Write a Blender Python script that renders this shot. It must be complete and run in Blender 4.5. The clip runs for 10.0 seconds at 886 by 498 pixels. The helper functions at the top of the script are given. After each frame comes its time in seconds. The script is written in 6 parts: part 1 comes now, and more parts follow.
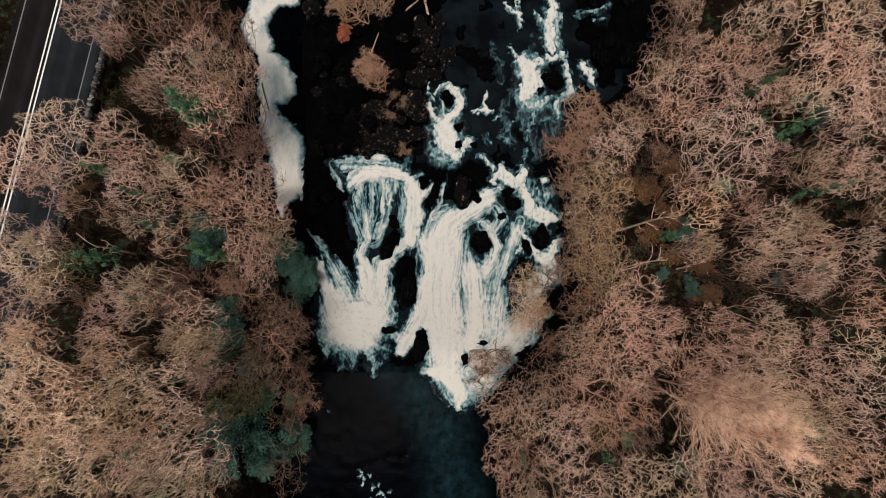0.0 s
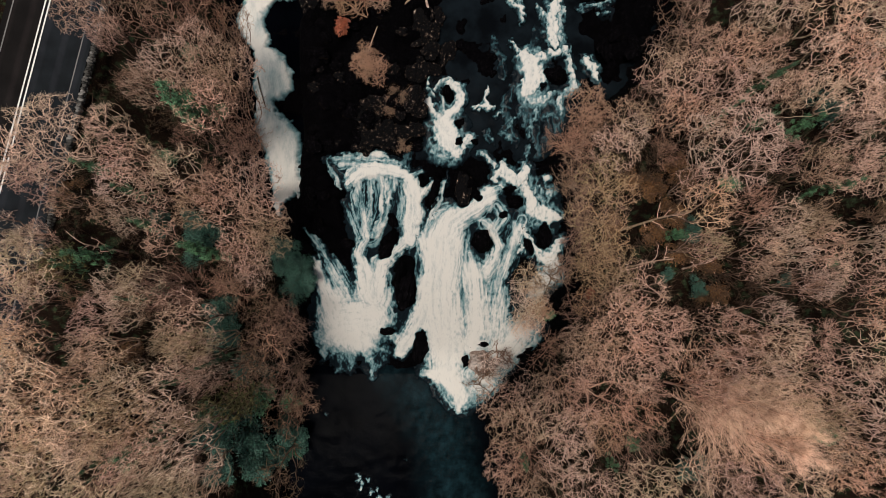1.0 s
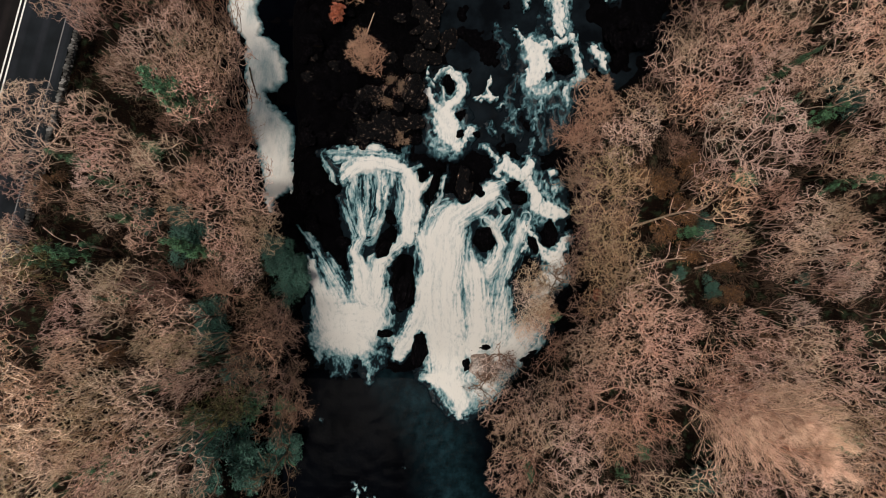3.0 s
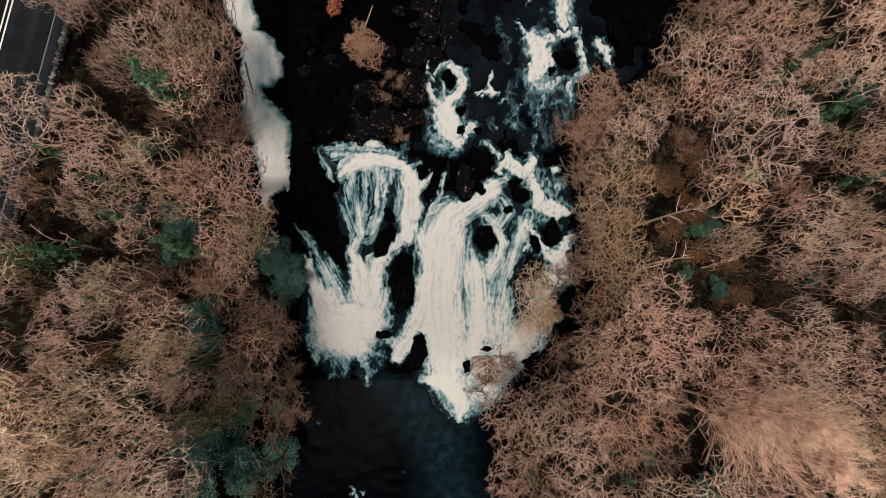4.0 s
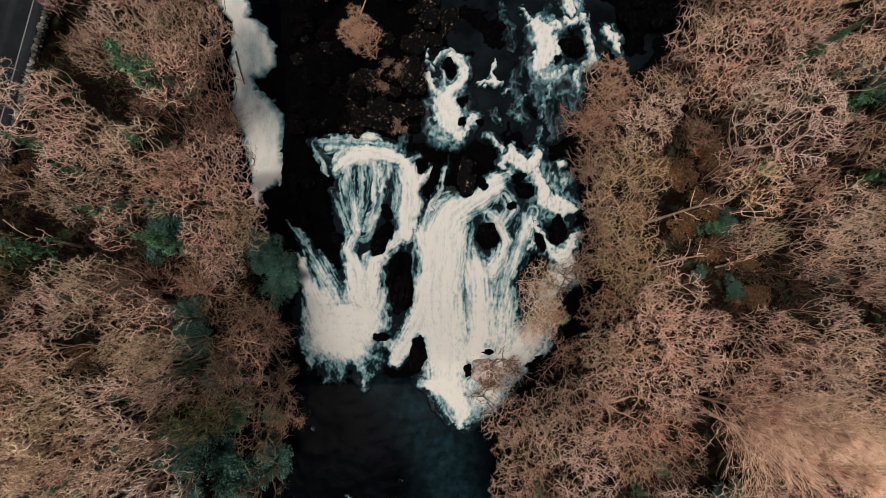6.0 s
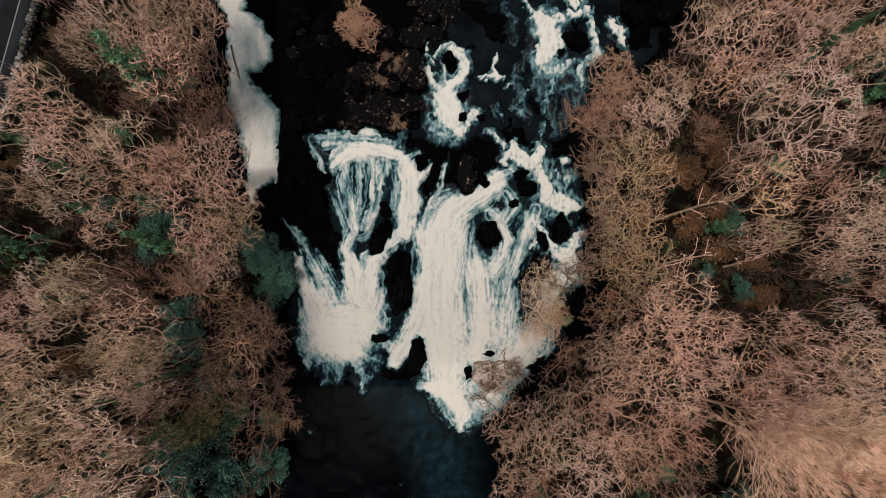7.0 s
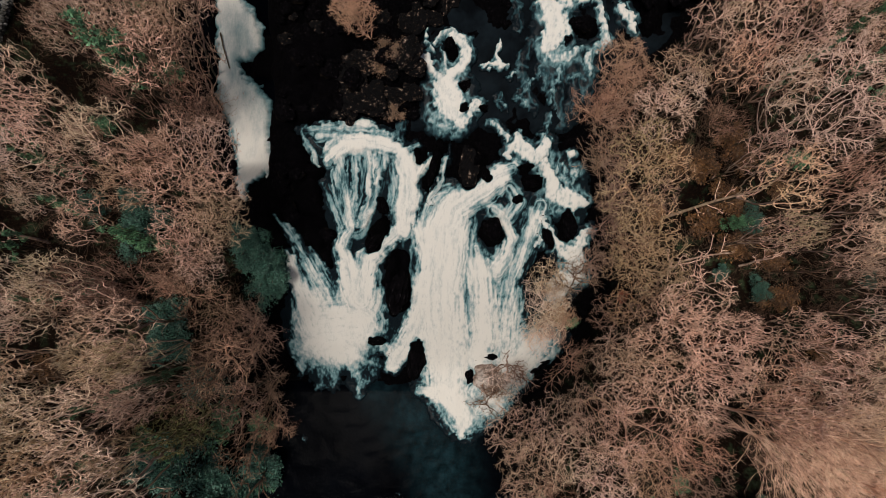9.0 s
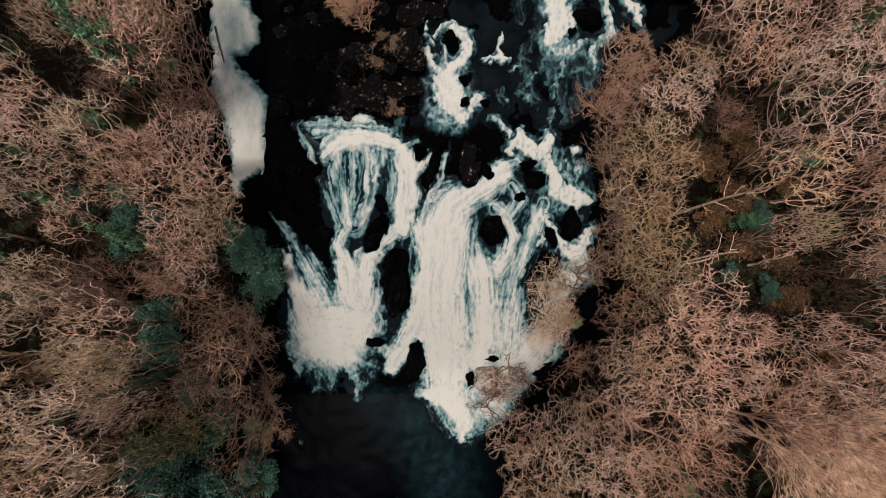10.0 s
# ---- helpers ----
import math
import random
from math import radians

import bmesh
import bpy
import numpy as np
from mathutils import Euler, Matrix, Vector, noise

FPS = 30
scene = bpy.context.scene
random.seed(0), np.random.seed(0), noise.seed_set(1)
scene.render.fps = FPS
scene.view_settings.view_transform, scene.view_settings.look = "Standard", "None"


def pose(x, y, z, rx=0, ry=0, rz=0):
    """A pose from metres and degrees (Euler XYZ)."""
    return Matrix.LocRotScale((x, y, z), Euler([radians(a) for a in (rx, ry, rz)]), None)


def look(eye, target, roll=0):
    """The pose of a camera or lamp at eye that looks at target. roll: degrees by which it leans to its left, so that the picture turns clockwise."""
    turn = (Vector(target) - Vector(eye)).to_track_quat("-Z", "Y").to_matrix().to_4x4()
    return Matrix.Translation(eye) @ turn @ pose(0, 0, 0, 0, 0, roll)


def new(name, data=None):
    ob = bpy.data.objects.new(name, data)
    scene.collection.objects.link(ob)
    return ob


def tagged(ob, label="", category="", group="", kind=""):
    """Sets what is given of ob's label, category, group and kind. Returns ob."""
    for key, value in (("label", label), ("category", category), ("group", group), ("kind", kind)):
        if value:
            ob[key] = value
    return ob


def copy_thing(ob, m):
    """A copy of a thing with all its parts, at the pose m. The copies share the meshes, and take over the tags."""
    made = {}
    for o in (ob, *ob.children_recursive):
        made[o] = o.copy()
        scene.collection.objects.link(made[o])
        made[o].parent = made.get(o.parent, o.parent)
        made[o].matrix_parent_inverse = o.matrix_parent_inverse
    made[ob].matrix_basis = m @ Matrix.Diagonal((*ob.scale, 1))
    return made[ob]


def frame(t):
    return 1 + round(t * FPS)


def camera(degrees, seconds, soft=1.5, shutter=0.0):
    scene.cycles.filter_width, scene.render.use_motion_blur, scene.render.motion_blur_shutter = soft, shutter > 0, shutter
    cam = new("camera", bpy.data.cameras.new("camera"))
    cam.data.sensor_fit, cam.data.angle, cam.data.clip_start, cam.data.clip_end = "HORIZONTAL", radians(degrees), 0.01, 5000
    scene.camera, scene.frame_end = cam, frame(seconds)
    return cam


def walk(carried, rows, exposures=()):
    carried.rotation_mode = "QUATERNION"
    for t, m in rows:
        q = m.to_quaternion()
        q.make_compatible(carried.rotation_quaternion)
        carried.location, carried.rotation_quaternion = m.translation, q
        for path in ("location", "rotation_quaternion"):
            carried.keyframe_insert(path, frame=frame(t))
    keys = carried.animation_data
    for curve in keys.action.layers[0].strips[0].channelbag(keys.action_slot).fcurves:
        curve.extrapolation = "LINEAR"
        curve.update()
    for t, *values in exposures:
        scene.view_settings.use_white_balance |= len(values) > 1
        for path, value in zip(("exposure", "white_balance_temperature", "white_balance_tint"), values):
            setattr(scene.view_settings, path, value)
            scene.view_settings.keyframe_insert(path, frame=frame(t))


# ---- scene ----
cam = camera(73.0, 10.0, soft=0.6)
PATH = [
    (0.0, 0.000, 0.000, 69.000, 4.000, -0.000, 0.000),
    (1.0, -0.020, -0.084, 67.652, 4.105, -0.018, 0.037),
    (2.0, -0.038, -0.159, 66.316, 4.203, -0.034, 0.072),
    (3.0, -0.056, -0.228, 64.993, 4.296, -0.048, 0.106),
    (4.0, -0.071, -0.288, 63.682, 4.384, -0.060, 0.138),
    (5.0, -0.085, -0.341, 62.383, 4.465, -0.071, 0.168),
    (6.0, -0.098, -0.386, 61.097, 4.541, -0.080, 0.196),
    (7.0, -0.109, -0.423, 59.823, 4.611, -0.087, 0.222),
    (8.0, -0.119, -0.453, 58.561, 4.675, -0.092, 0.247),
    (9.0, -0.128, -0.475, 57.312, 4.733, -0.096, 0.270),
    (10.0, -0.134, -0.489, 56.075, 4.786, -0.098, 0.291),
]
walk(cam, [(t, pose(*row)) for t, *row in PATH], exposures=[(0.0, 0.0), (10.0, 0.0)])

# ---- world and light: a bright overcast winter sky ----
world = bpy.data.worlds.new("overcast_sky")
scene.world = world
world.use_nodes = True
wn, wl = world.node_tree.nodes, world.node_tree.links
sky = wn.new("ShaderNodeTexSky")
sky.sky_type = "NISHITA"
sky.sun_disc = False
sky.sun_elevation = radians(80)
sky.sun_rotation = radians(225)
sky.air_density, sky.dust_density, sky.ozone_density = 1.0, 4.0, 0.6
wn["Background"].inputs["Strength"].default_value = 0.07
wl.new(sky.outputs["Color"], wn["Background"].inputs["Color"])
sun = new("sun", bpy.data.lights.new("sun", "SUN"))
sun.data.energy, sun.data.angle, sun.data.color = 4.55, radians(16), (1.0, 0.925, 0.85)
sun.matrix_world = look((-5, -5, 90), (0, 0, 50))

# ---- numeric helpers ----
rs = np.random.RandomState(7)
GRAIN = rs.rand(256, 256)


def value_noise(x, y):
    xi, yi = np.floor(x).astype(int), np.floor(y).astype(int)
    fx, fy = x - xi, y - yi
    fx, fy = fx * fx * (3 - 2 * fx), fy * fy * (3 - 2 * fy)
    a, b = GRAIN[xi & 255, yi & 255], GRAIN[(xi + 1) & 255, yi & 255]
    c, d = GRAIN[xi & 255, (yi + 1) & 255], GRAIN[(xi + 1) & 255, (yi + 1) & 255]
    return (a * (1 - fx) + b * fx) * (1 - fy) + (c * (1 - fx) + d * fx) * fy


def fbm(x, y, octaves=4):
    total, amp, norm = 0.0, 1.0, 0.0
    for k in range(octaves):
        total = total + amp * value_noise(x * 2 ** k + 17.3 * k, y * 2 ** k + 5.1 * k)
        norm += amp
        amp *= 0.5
    return total / norm


def smooth(a, b, v):
    u = np.clip((v - a) / (b - a), 0, 1)
    return u * u * (3 - 2 * u)


def mesh_of(name, verts, faces, material=None, shade=False):
    """A mesh from arrays; faces: a list of integer arrays of shape (n, 3) or (n, 4)."""
    me = bpy.data.meshes.new(name)
    verts = np.asarray(verts, dtype=np.float32)
    faces = [np.asarray(f, dtype=np.int32) for f in faces if len(f)]
    me.vertices.add(len(verts))
    me.vertices.foreach_set("co", verts.ravel())
    sizes = np.concatenate([np.full(len(f), f.shape[1], dtype=np.int32) for f in faces])
    loops = np.concatenate([f.ravel() for f in faces])
    me.loops.add(len(loops))
    me.loops.foreach_set("vertex_index", loops)
    me.polygons.add(len(sizes))
    me.polygons.foreach_set("loop_start", np.concatenate([[0], np.cumsum(sizes)[:-1]]).astype(np.int32))
    me.polygons.foreach_set("loop_total", sizes)
    me.update(calc_edges=True)
    me.validate()
    if shade:
        me.polygons.foreach_set("use_smooth", np.ones(len(me.polygons), dtype=bool))
    if material:
        me.materials.append(material)
    return me


def part_of(name, me, parent, label=""):
    ob = new(name, me)
    ob.parent = parent
    return tagged(ob, label)


def grid_faces(nx, ny):
    i = np.arange(nx * ny).reshape(ny, nx)
    return np.stack([i[:-1, :-1], i[:-1, 1:], i[1:, 1:], i[1:, :-1]], axis=-1).reshape(-1, 4)


# ---- materials ----
def material(name, rough=0.8, spec=0.3):
    m = bpy.data.materials.new(name)
    m.use_nodes = True
    n, l = m.node_tree.nodes, m.node_tree.links
    b = n["Principled BSDF"]
    b.inputs["Roughness"].default_value = rough
    b.inputs["Specular IOR Level"].default_value = spec
    return m, n, l, b


def ramp(n, l, source, stops):
    r = n.new("ShaderNodeValToRGB")
    while len(r.color_ramp.elements) < len(stops):
        r.color_ramp.elements.new(0.5)
    for e, (at, colour) in zip(r.color_ramp.elements, stops):
        e.position, e.color = at, (*colour, 1)
    l.new(source, r.inputs["Fac"])
    return r


def noise_node(n, l, scale, detail=5.0, rough=0.6, coords="Object"):
    tc = n.new("ShaderNodeTexCoord")
    t = n.new("ShaderNodeTexNoise")
    t.inputs["Scale"].default_value, t.inputs["Detail"].default_value, t.inputs["Roughness"].default_value = scale, detail, rough
    l.new(tc.outputs[coords], t.inputs["Vector"])
    return t


def mix(n, l, fac, a, b, blend="MIX"):
    m = n.new("ShaderNodeMix")
    m.data_type, m.blend_type = "RGBA", blend
    for socket, value in ((m.inputs[0], fac), (m.inputs[6], a), (m.inputs[7], b)):
        if hasattr(value, "is_linked"):
            l.new(value, socket)
        elif isinstance(value, tuple):
            socket.default_value = (*value, 1)
        else:
            socket.default_value = value
    return m.outputs[2]


def bump(n, l, b, height, strength, distance):
    k = n.new("ShaderNodeBump")
    k.inputs["Strength"].default_value, k.inputs["Distance"].default_value = strength, distance
    l.new(height, k.inputs["Height"])
    l.new(k.outputs["Normal"], b.inputs["Normal"])


def bark_material(name, dark, mid, pale, spread=0.28):
    """Bark and twigs: grain along two scales, and a tone of its own for each tree."""
    m, n, l, b = material(name, 0.9, 0.15)
    t = noise_node(n, l, 2.6, 5)
    r = ramp(n, l, t.outputs["Fac"], [(0.3, dark), (0.5, mid), (0.72, pale)])
    info = n.new("ShaderNodeObjectInfo")
    tone = ramp(n, l, info.outputs["Random"], [(0.0, (1 - spread, (1 - spread) * 0.97, (1 - spread) * 0.95)), (0.12, (0.76, 0.78, 0.64)), (0.24, (0.96, 0.94, 0.88)), (0.42, (1.08, 0.97, 0.84)), (0.6, (0.96, 0.97, 0.97)), (0.8, (0.82, 0.8, 0.78)), (1.0, (1.18, 1.15, 1.08))])
    drift = n.new("ShaderNodeTexNoise")
    drift.inputs["Scale"].default_value, drift.inputs["Detail"].default_value = 0.16, 3.0
    l.new(n.new("ShaderNodeNewGeometry").outputs["Position"], drift.inputs["Vector"])
    hue = ramp(n, l, drift.outputs["Fac"], [(0.36, (0.8, 0.84, 0.76)), (0.46, (1.0, 1.0, 0.97)), (0.56, (1.04, 0.99, 1.0)), (0.66, (0.9, 0.84, 0.85))])
    toned = mix(n, l, 1.0, r.outputs["Color"], tone.outputs["Color"], "MULTIPLY")
    l.new(mix(n, l, 1.0, toned, hue.outputs["Color"], "MULTIPLY"), b.inputs["Base Color"])
    fine = noise_node(n, l, 30, 3)
    bump(n, l, b, fine.outputs["Fac"], 0.4, 0.02)
    return m


def leaf_material(name, dark, pale):
    m, n, l, b = material(name, 0.55, 0.35)
    geo = n.new("ShaderNodeNewGeometry")
    r = ramp(n, l, geo.outputs["Random Per Island"], [(0.0, dark), (0.6, tuple((a + c) / 2 for a, c in zip(dark, pale))), (1.0, pale)])
    t = noise_node(n, l, 0.9, 3)
    shade = ramp(n, l, t.outputs["Fac"], [(0.3, (0.6, 0.65, 0.65)), (0.7, (1.1, 1.1, 1.05))])
    l.new(mix(n, l, 1.0, r.outputs["Color"], shade.outputs["Color"], "MULTIPLY"), b.inputs["Base Color"])
    return m


BARK = bark_material("bark_oak", (0.06, 0.038, 0.028), (0.16, 0.104, 0.078), (0.32, 0.225, 0.175))
TWIG = bark_material("twigs_oak", (0.2, 0.117, 0.089), (0.61, 0.405, 0.325), (0.92, 0.71, 0.6))
LIMB = bark_material("limbs_lichen", (0.15, 0.104, 0.08), (0.31, 0.22, 0.173), (0.5, 0.395, 0.32))
BIRCH = bark_material("twigs_larch", (0.36, 0.225, 0.165), (0.62, 0.415, 0.31), (0.82, 0.6, 0.46), 0.0)
HAZE = bark_material("twigs_haze", (0.2, 0.12, 0.085), (0.36, 0.225, 0.165), (0.46, 0.31, 0.23), 0.15)
SOFT = bark_material("twigs_soft", (0.3, 0.18, 0.135), (0.52, 0.325, 0.25), (0.72, 0.51, 0.4), 0.1)
# twigs paled so the haze of mist and foam is in their colour
SPRAY = bark_material("twigs_in_spray", (0.36, 0.265, 0.21), (0.6, 0.46, 0.38), (0.76, 0.62, 0.53), 0.0)
DARK_BARK = bark_material("bark_dark", (0.02, 0.017, 0.011), (0.05, 0.042, 0.027), (0.12, 0.095, 0.065))
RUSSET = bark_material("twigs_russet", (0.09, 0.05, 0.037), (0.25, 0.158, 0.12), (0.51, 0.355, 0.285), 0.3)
PALE_TWIG = bark_material("twigs_lichen", (0.29, 0.192, 0.148), (0.74, 0.54, 0.44), (0.93, 0.755, 0.64), 0.1)
TAN_TWIG = bark_material("twigs_tan", (0.28, 0.188, 0.132), (0.75, 0.555, 0.415), (0.94, 0.785, 0.625), 0.1)
OLIVE = bark_material("twigs_olive", (0.11, 0.072, 0.042), (0.46, 0.325, 0.215), (0.74, 0.565, 0.405), 0.2)
MOSSY_TWIG = bark_material("twigs_mossy", (0.05, 0.045, 0.022), (0.16, 0.15, 0.07), (0.34, 0.29, 0.16), 0.1)
# brown brushwood, lowered in tone to deepen the shade between crowns
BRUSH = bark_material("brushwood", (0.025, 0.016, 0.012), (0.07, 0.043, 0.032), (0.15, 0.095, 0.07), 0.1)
HOLLY = leaf_material("leaves_evergreen", (0.007, 0.026, 0.02), (0.052, 0.135, 0.098))
IVY = leaf_material("leaves_moss_green", (0.03, 0.085, 0.042), (0.12, 0.25, 0.12))
RUST = leaf_material("leaves_rust", (0.2, 0.05, 0.025), (0.36, 0.1, 0.05))
BRACKEN = leaf_material("leaves_bracken", (0.05, 0.022, 0.01), (0.2, 0.095, 0.035))
TUFT = leaf_material("moss_golden", (0.04, 0.023, 0.014), (0.22, 0.13, 0.08))
STRAW = leaf_material("grass_straw", (0.07, 0.048, 0.028), (0.2, 0.135, 0.08))


def make_rock_material():
    m, n, l, b = material("wet_slate", 0.7, 0.012)
    big, small = noise_node(n, l, 0.8, 6), noise_node(n, l, 6, 8, 0.7)
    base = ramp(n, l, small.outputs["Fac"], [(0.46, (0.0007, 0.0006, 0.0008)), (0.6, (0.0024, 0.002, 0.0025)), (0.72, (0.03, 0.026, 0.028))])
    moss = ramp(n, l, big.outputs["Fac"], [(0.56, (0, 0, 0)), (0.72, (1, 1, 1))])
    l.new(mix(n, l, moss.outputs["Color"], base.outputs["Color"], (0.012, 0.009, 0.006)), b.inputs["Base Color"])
    bump(n, l, b, small.outputs["Fac"], 0.9, 0.25)
    return m


def make_mossy_material():
    m, n, l, b = material("mossy_slate", 0.85, 0.06)
    big, small = noise_node(n, l, 2.6, 6, 0.7), noise_node(n, l, 6.5, 8, 0.7)
    # brown moss and lichen; the palest specks also paint in wet glints
    base = ramp(n, l, small.outputs["Fac"], [(0.42, (0.0014, 0.0011, 0.0011)), (0.52, (0.005, 0.0038, 0.0032)), (0.6, (0.11, 0.076, 0.058)), (0.7, (0.55, 0.44, 0.36))])
    wet = ramp(n, l, big.outputs["Fac"], [(0.48, (1, 1, 1)), (0.6, (0, 0, 0))])
    l.new(mix(n, l, wet.outputs["Color"], base.outputs["Color"], (0.0016, 0.0014, 0.0016)), b.inputs["Base Color"])
    bump(n, l, b, small.outputs["Fac"], 1.0, 0.2)
    return m


def make_washed_material():
    """Brown slate with a thin run of water and froth over it."""
    m, n, l, b = material("washed_slate", 0.6, 0.2)
    big, small = noise_node(n, l, 2.2, 6, 0.7), noise_node(n, l, 9, 8, 0.7)
    base = ramp(n, l, small.outputs["Fac"], [(0.35, (0.03, 0.021, 0.017)), (0.52, (0.14, 0.1, 0.08)), (0.7, (0.3, 0.24, 0.2))])
    froth = ramp(n, l, big.outputs["Fac"], [(0.44, (0, 0, 0)), (0.66, (1, 1, 1))])
    l.new(mix(n, l, froth.outputs["Color"], base.outputs["Color"], (0.38, 0.34, 0.3)), b.inputs["Base Color"])
    bump(n, l, b, small.outputs["Fac"], 0.8, 0.15)
    return m


def make_ground_material():
    """Leaf litter and moss on the banks; wet slate in the gorge, told apart by the stored wetness."""
    m, n, l, b = material("forest_floor", 0.9, 0.01)
    big, mid, small = noise_node(n, l, 0.22, 5), noise_node(n, l, 1.4, 6), noise_node(n, l, 7, 8, 0.75)
    # floor tones are lowered so that shade under the trees is in the colour
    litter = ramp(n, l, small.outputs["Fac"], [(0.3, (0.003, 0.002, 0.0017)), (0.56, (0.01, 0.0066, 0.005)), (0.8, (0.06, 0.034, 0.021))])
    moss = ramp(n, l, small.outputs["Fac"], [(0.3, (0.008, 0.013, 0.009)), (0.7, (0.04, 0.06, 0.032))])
    where = ramp(n, l, mid.outputs["Fac"], [(0.52, (0, 0, 0)), (0.66, (1, 1, 1))])
    floor = mix(n, l, where.outputs["Color"], litter.outputs["Color"], moss.outputs["Color"])
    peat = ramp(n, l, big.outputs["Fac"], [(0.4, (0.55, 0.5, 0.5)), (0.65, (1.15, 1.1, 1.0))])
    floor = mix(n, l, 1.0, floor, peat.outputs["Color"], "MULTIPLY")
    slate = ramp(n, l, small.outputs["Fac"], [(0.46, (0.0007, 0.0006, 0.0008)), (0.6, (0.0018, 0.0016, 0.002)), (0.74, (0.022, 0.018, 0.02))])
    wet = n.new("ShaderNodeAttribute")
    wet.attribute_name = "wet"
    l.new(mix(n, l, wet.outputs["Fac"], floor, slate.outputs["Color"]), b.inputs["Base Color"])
    bump(n, l, b, small.outputs["Fac"], 0.9, 0.2)
    return m


def make_water_material(name="white_water", grain=0.75):
    """White water over dark peaty water, by the stored density of the foam."""
    m, n, l, b = material(name, 0.4, 0.03)
    foam = n.new("ShaderNodeAttribute")
    foam.attribute_name = "foam"
    spray, fine = noise_node(n, l, 7, 6, 0.75), n.new("ShaderNodeTexNoise")
    run = n.new("ShaderNodeMapping")
    run.inputs["Scale"].default_value = (8.0, 1.8, 1.8)
    fine.inputs["Scale"].default_value, fine.inputs["Detail"].default_value, fine.inputs["Roughness"].default_value = 1.0, 5.0, 0.65
    l.new(n.new("ShaderNodeTexCoord").outputs["Object"], run.inputs["Vector"])
    l.new(run.outputs["Vector"], fine.inputs["Vector"])
    both, scale, add = n.new("ShaderNodeMath"), n.new("ShaderNodeMath"), n.new("ShaderNodeMath")
    both.operation, scale.operation, add.operation = "ADD", "MULTIPLY_ADD", "MULTIPLY"
    l.new(spray.outputs["Fac"], both.inputs[0])
    l.new(fine.outputs["Fac"], both.inputs[1])
    l.new(both.outputs[0], scale.inputs[0])
    scale.inputs[1].default_value, scale.inputs[2].default_value = grain, 1.06 - grain
    l.new(foam.outputs["Fac"], add.inputs[0])
    l.new(scale.outputs[0], add.inputs[1])
    r = ramp(n, l, add.outputs[0], [(0.02, (0.0034, 0.0058, 0.0075)), (0.11, (0.018, 0.042, 0.049)), (0.3, (0.085, 0.152, 0.16)), (0.54, (0.205, 0.244, 0.24)), (0.78, (0.335, 0.342, 0.32)), (1.0, (0.415, 0.4, 0.365))])
    l.new(r.outputs["Color"], b.inputs["Base Color"])
    rr = ramp(n, l, add.outputs[0], [(0.25, (0.25,) * 3), (0.7, (0.9,) * 3)])
    l.new(rr.outputs["Color"], b.inputs["Roughness"])
    bump(n, l, b, both.outputs[0], 0.3, 0.08)
    return m


def make_pool_material(name, deep, shallow, scale):
    m, n, l, b = material(name, 0.12, 0.0012)
    big, rip = noise_node(n, l, scale, 4), noise_node(n, l, 3.5, 5)
    r = ramp(n, l, big.outputs["Fac"], [(0.38, deep), (0.62, shallow)])
    air = n.new("ShaderNodeAttribute")
    air.attribute_name = "bubbles"
    swirl = noise_node(n, l, 0.9, 8, 0.7)
    fleck = ramp(n, l, swirl.outputs["Fac"], [(0.36, (0.35, 0.35, 0.35)), (0.52, (1, 1, 1)), (0.7, (1.9, 1.9, 1.9))])
    cloudy = mix(n, l, 1.0, fleck.outputs["Color"], (0.0075, 0.021, 0.026), "MULTIPLY")
    l.new(mix(n, l, air.outputs["Fac"], r.outputs["Color"], cloudy), b.inputs["Base Color"])
    bump(n, l, b, rip.outputs["Fac"], 0.2, 0.06)
    return m


def make_asphalt(name, dark, pale):
    """Worn asphalt: patches, fine stones and the smoother tracks of wheels along it."""
    m, n, l, b = material(name, 0.85, 0.04)
    big, small = noise_node(n, l, 0.5, 4), noise_node(n, l, 25, 4)
    r = ramp(n, l, big.outputs["Fac"], [(0.35, dark), (0.7, pale)])
    g = ramp(n, l, small.outputs["Fac"], [(0.3, (0.75, 0.75, 0.75)), (0.7, (1.25, 1.25, 1.25))])
    track = n.new("ShaderNodeAttribute")
    track.attribute_name = "across"
    wave = n.new("ShaderNodeMath")
    wave.operation = "SINE"
    l.new(track.outputs["Fac"], wave.inputs[0])
    worn = ramp(n, l, wave.outputs[0], [(0.2, (0.85, 0.87, 0.88)), (0.9, (1.3, 1.25, 1.28))])
    l.new(mix(n, l, 1.0, mix(n, l, 1.0, r.outputs["Color"], g.outputs["Color"], "MULTIPLY"), worn.outputs["Color"], "MULTIPLY"), b.inputs["Base Color"])
    bump(n, l, b, small.outputs["Fac"], 0.3, 0.01)
    return m


def make_paint(name, colour, worn):
    m, n, l, b = material(name, 0.7, 0.3)
    t = noise_node(n, l, 6, 6, 0.7)
    r = ramp(n, l, t.outputs["Fac"], [(0.3, worn), (0.45, colour)])
    l.new(r.outputs["Color"], b.inputs["Base Color"])
    return m


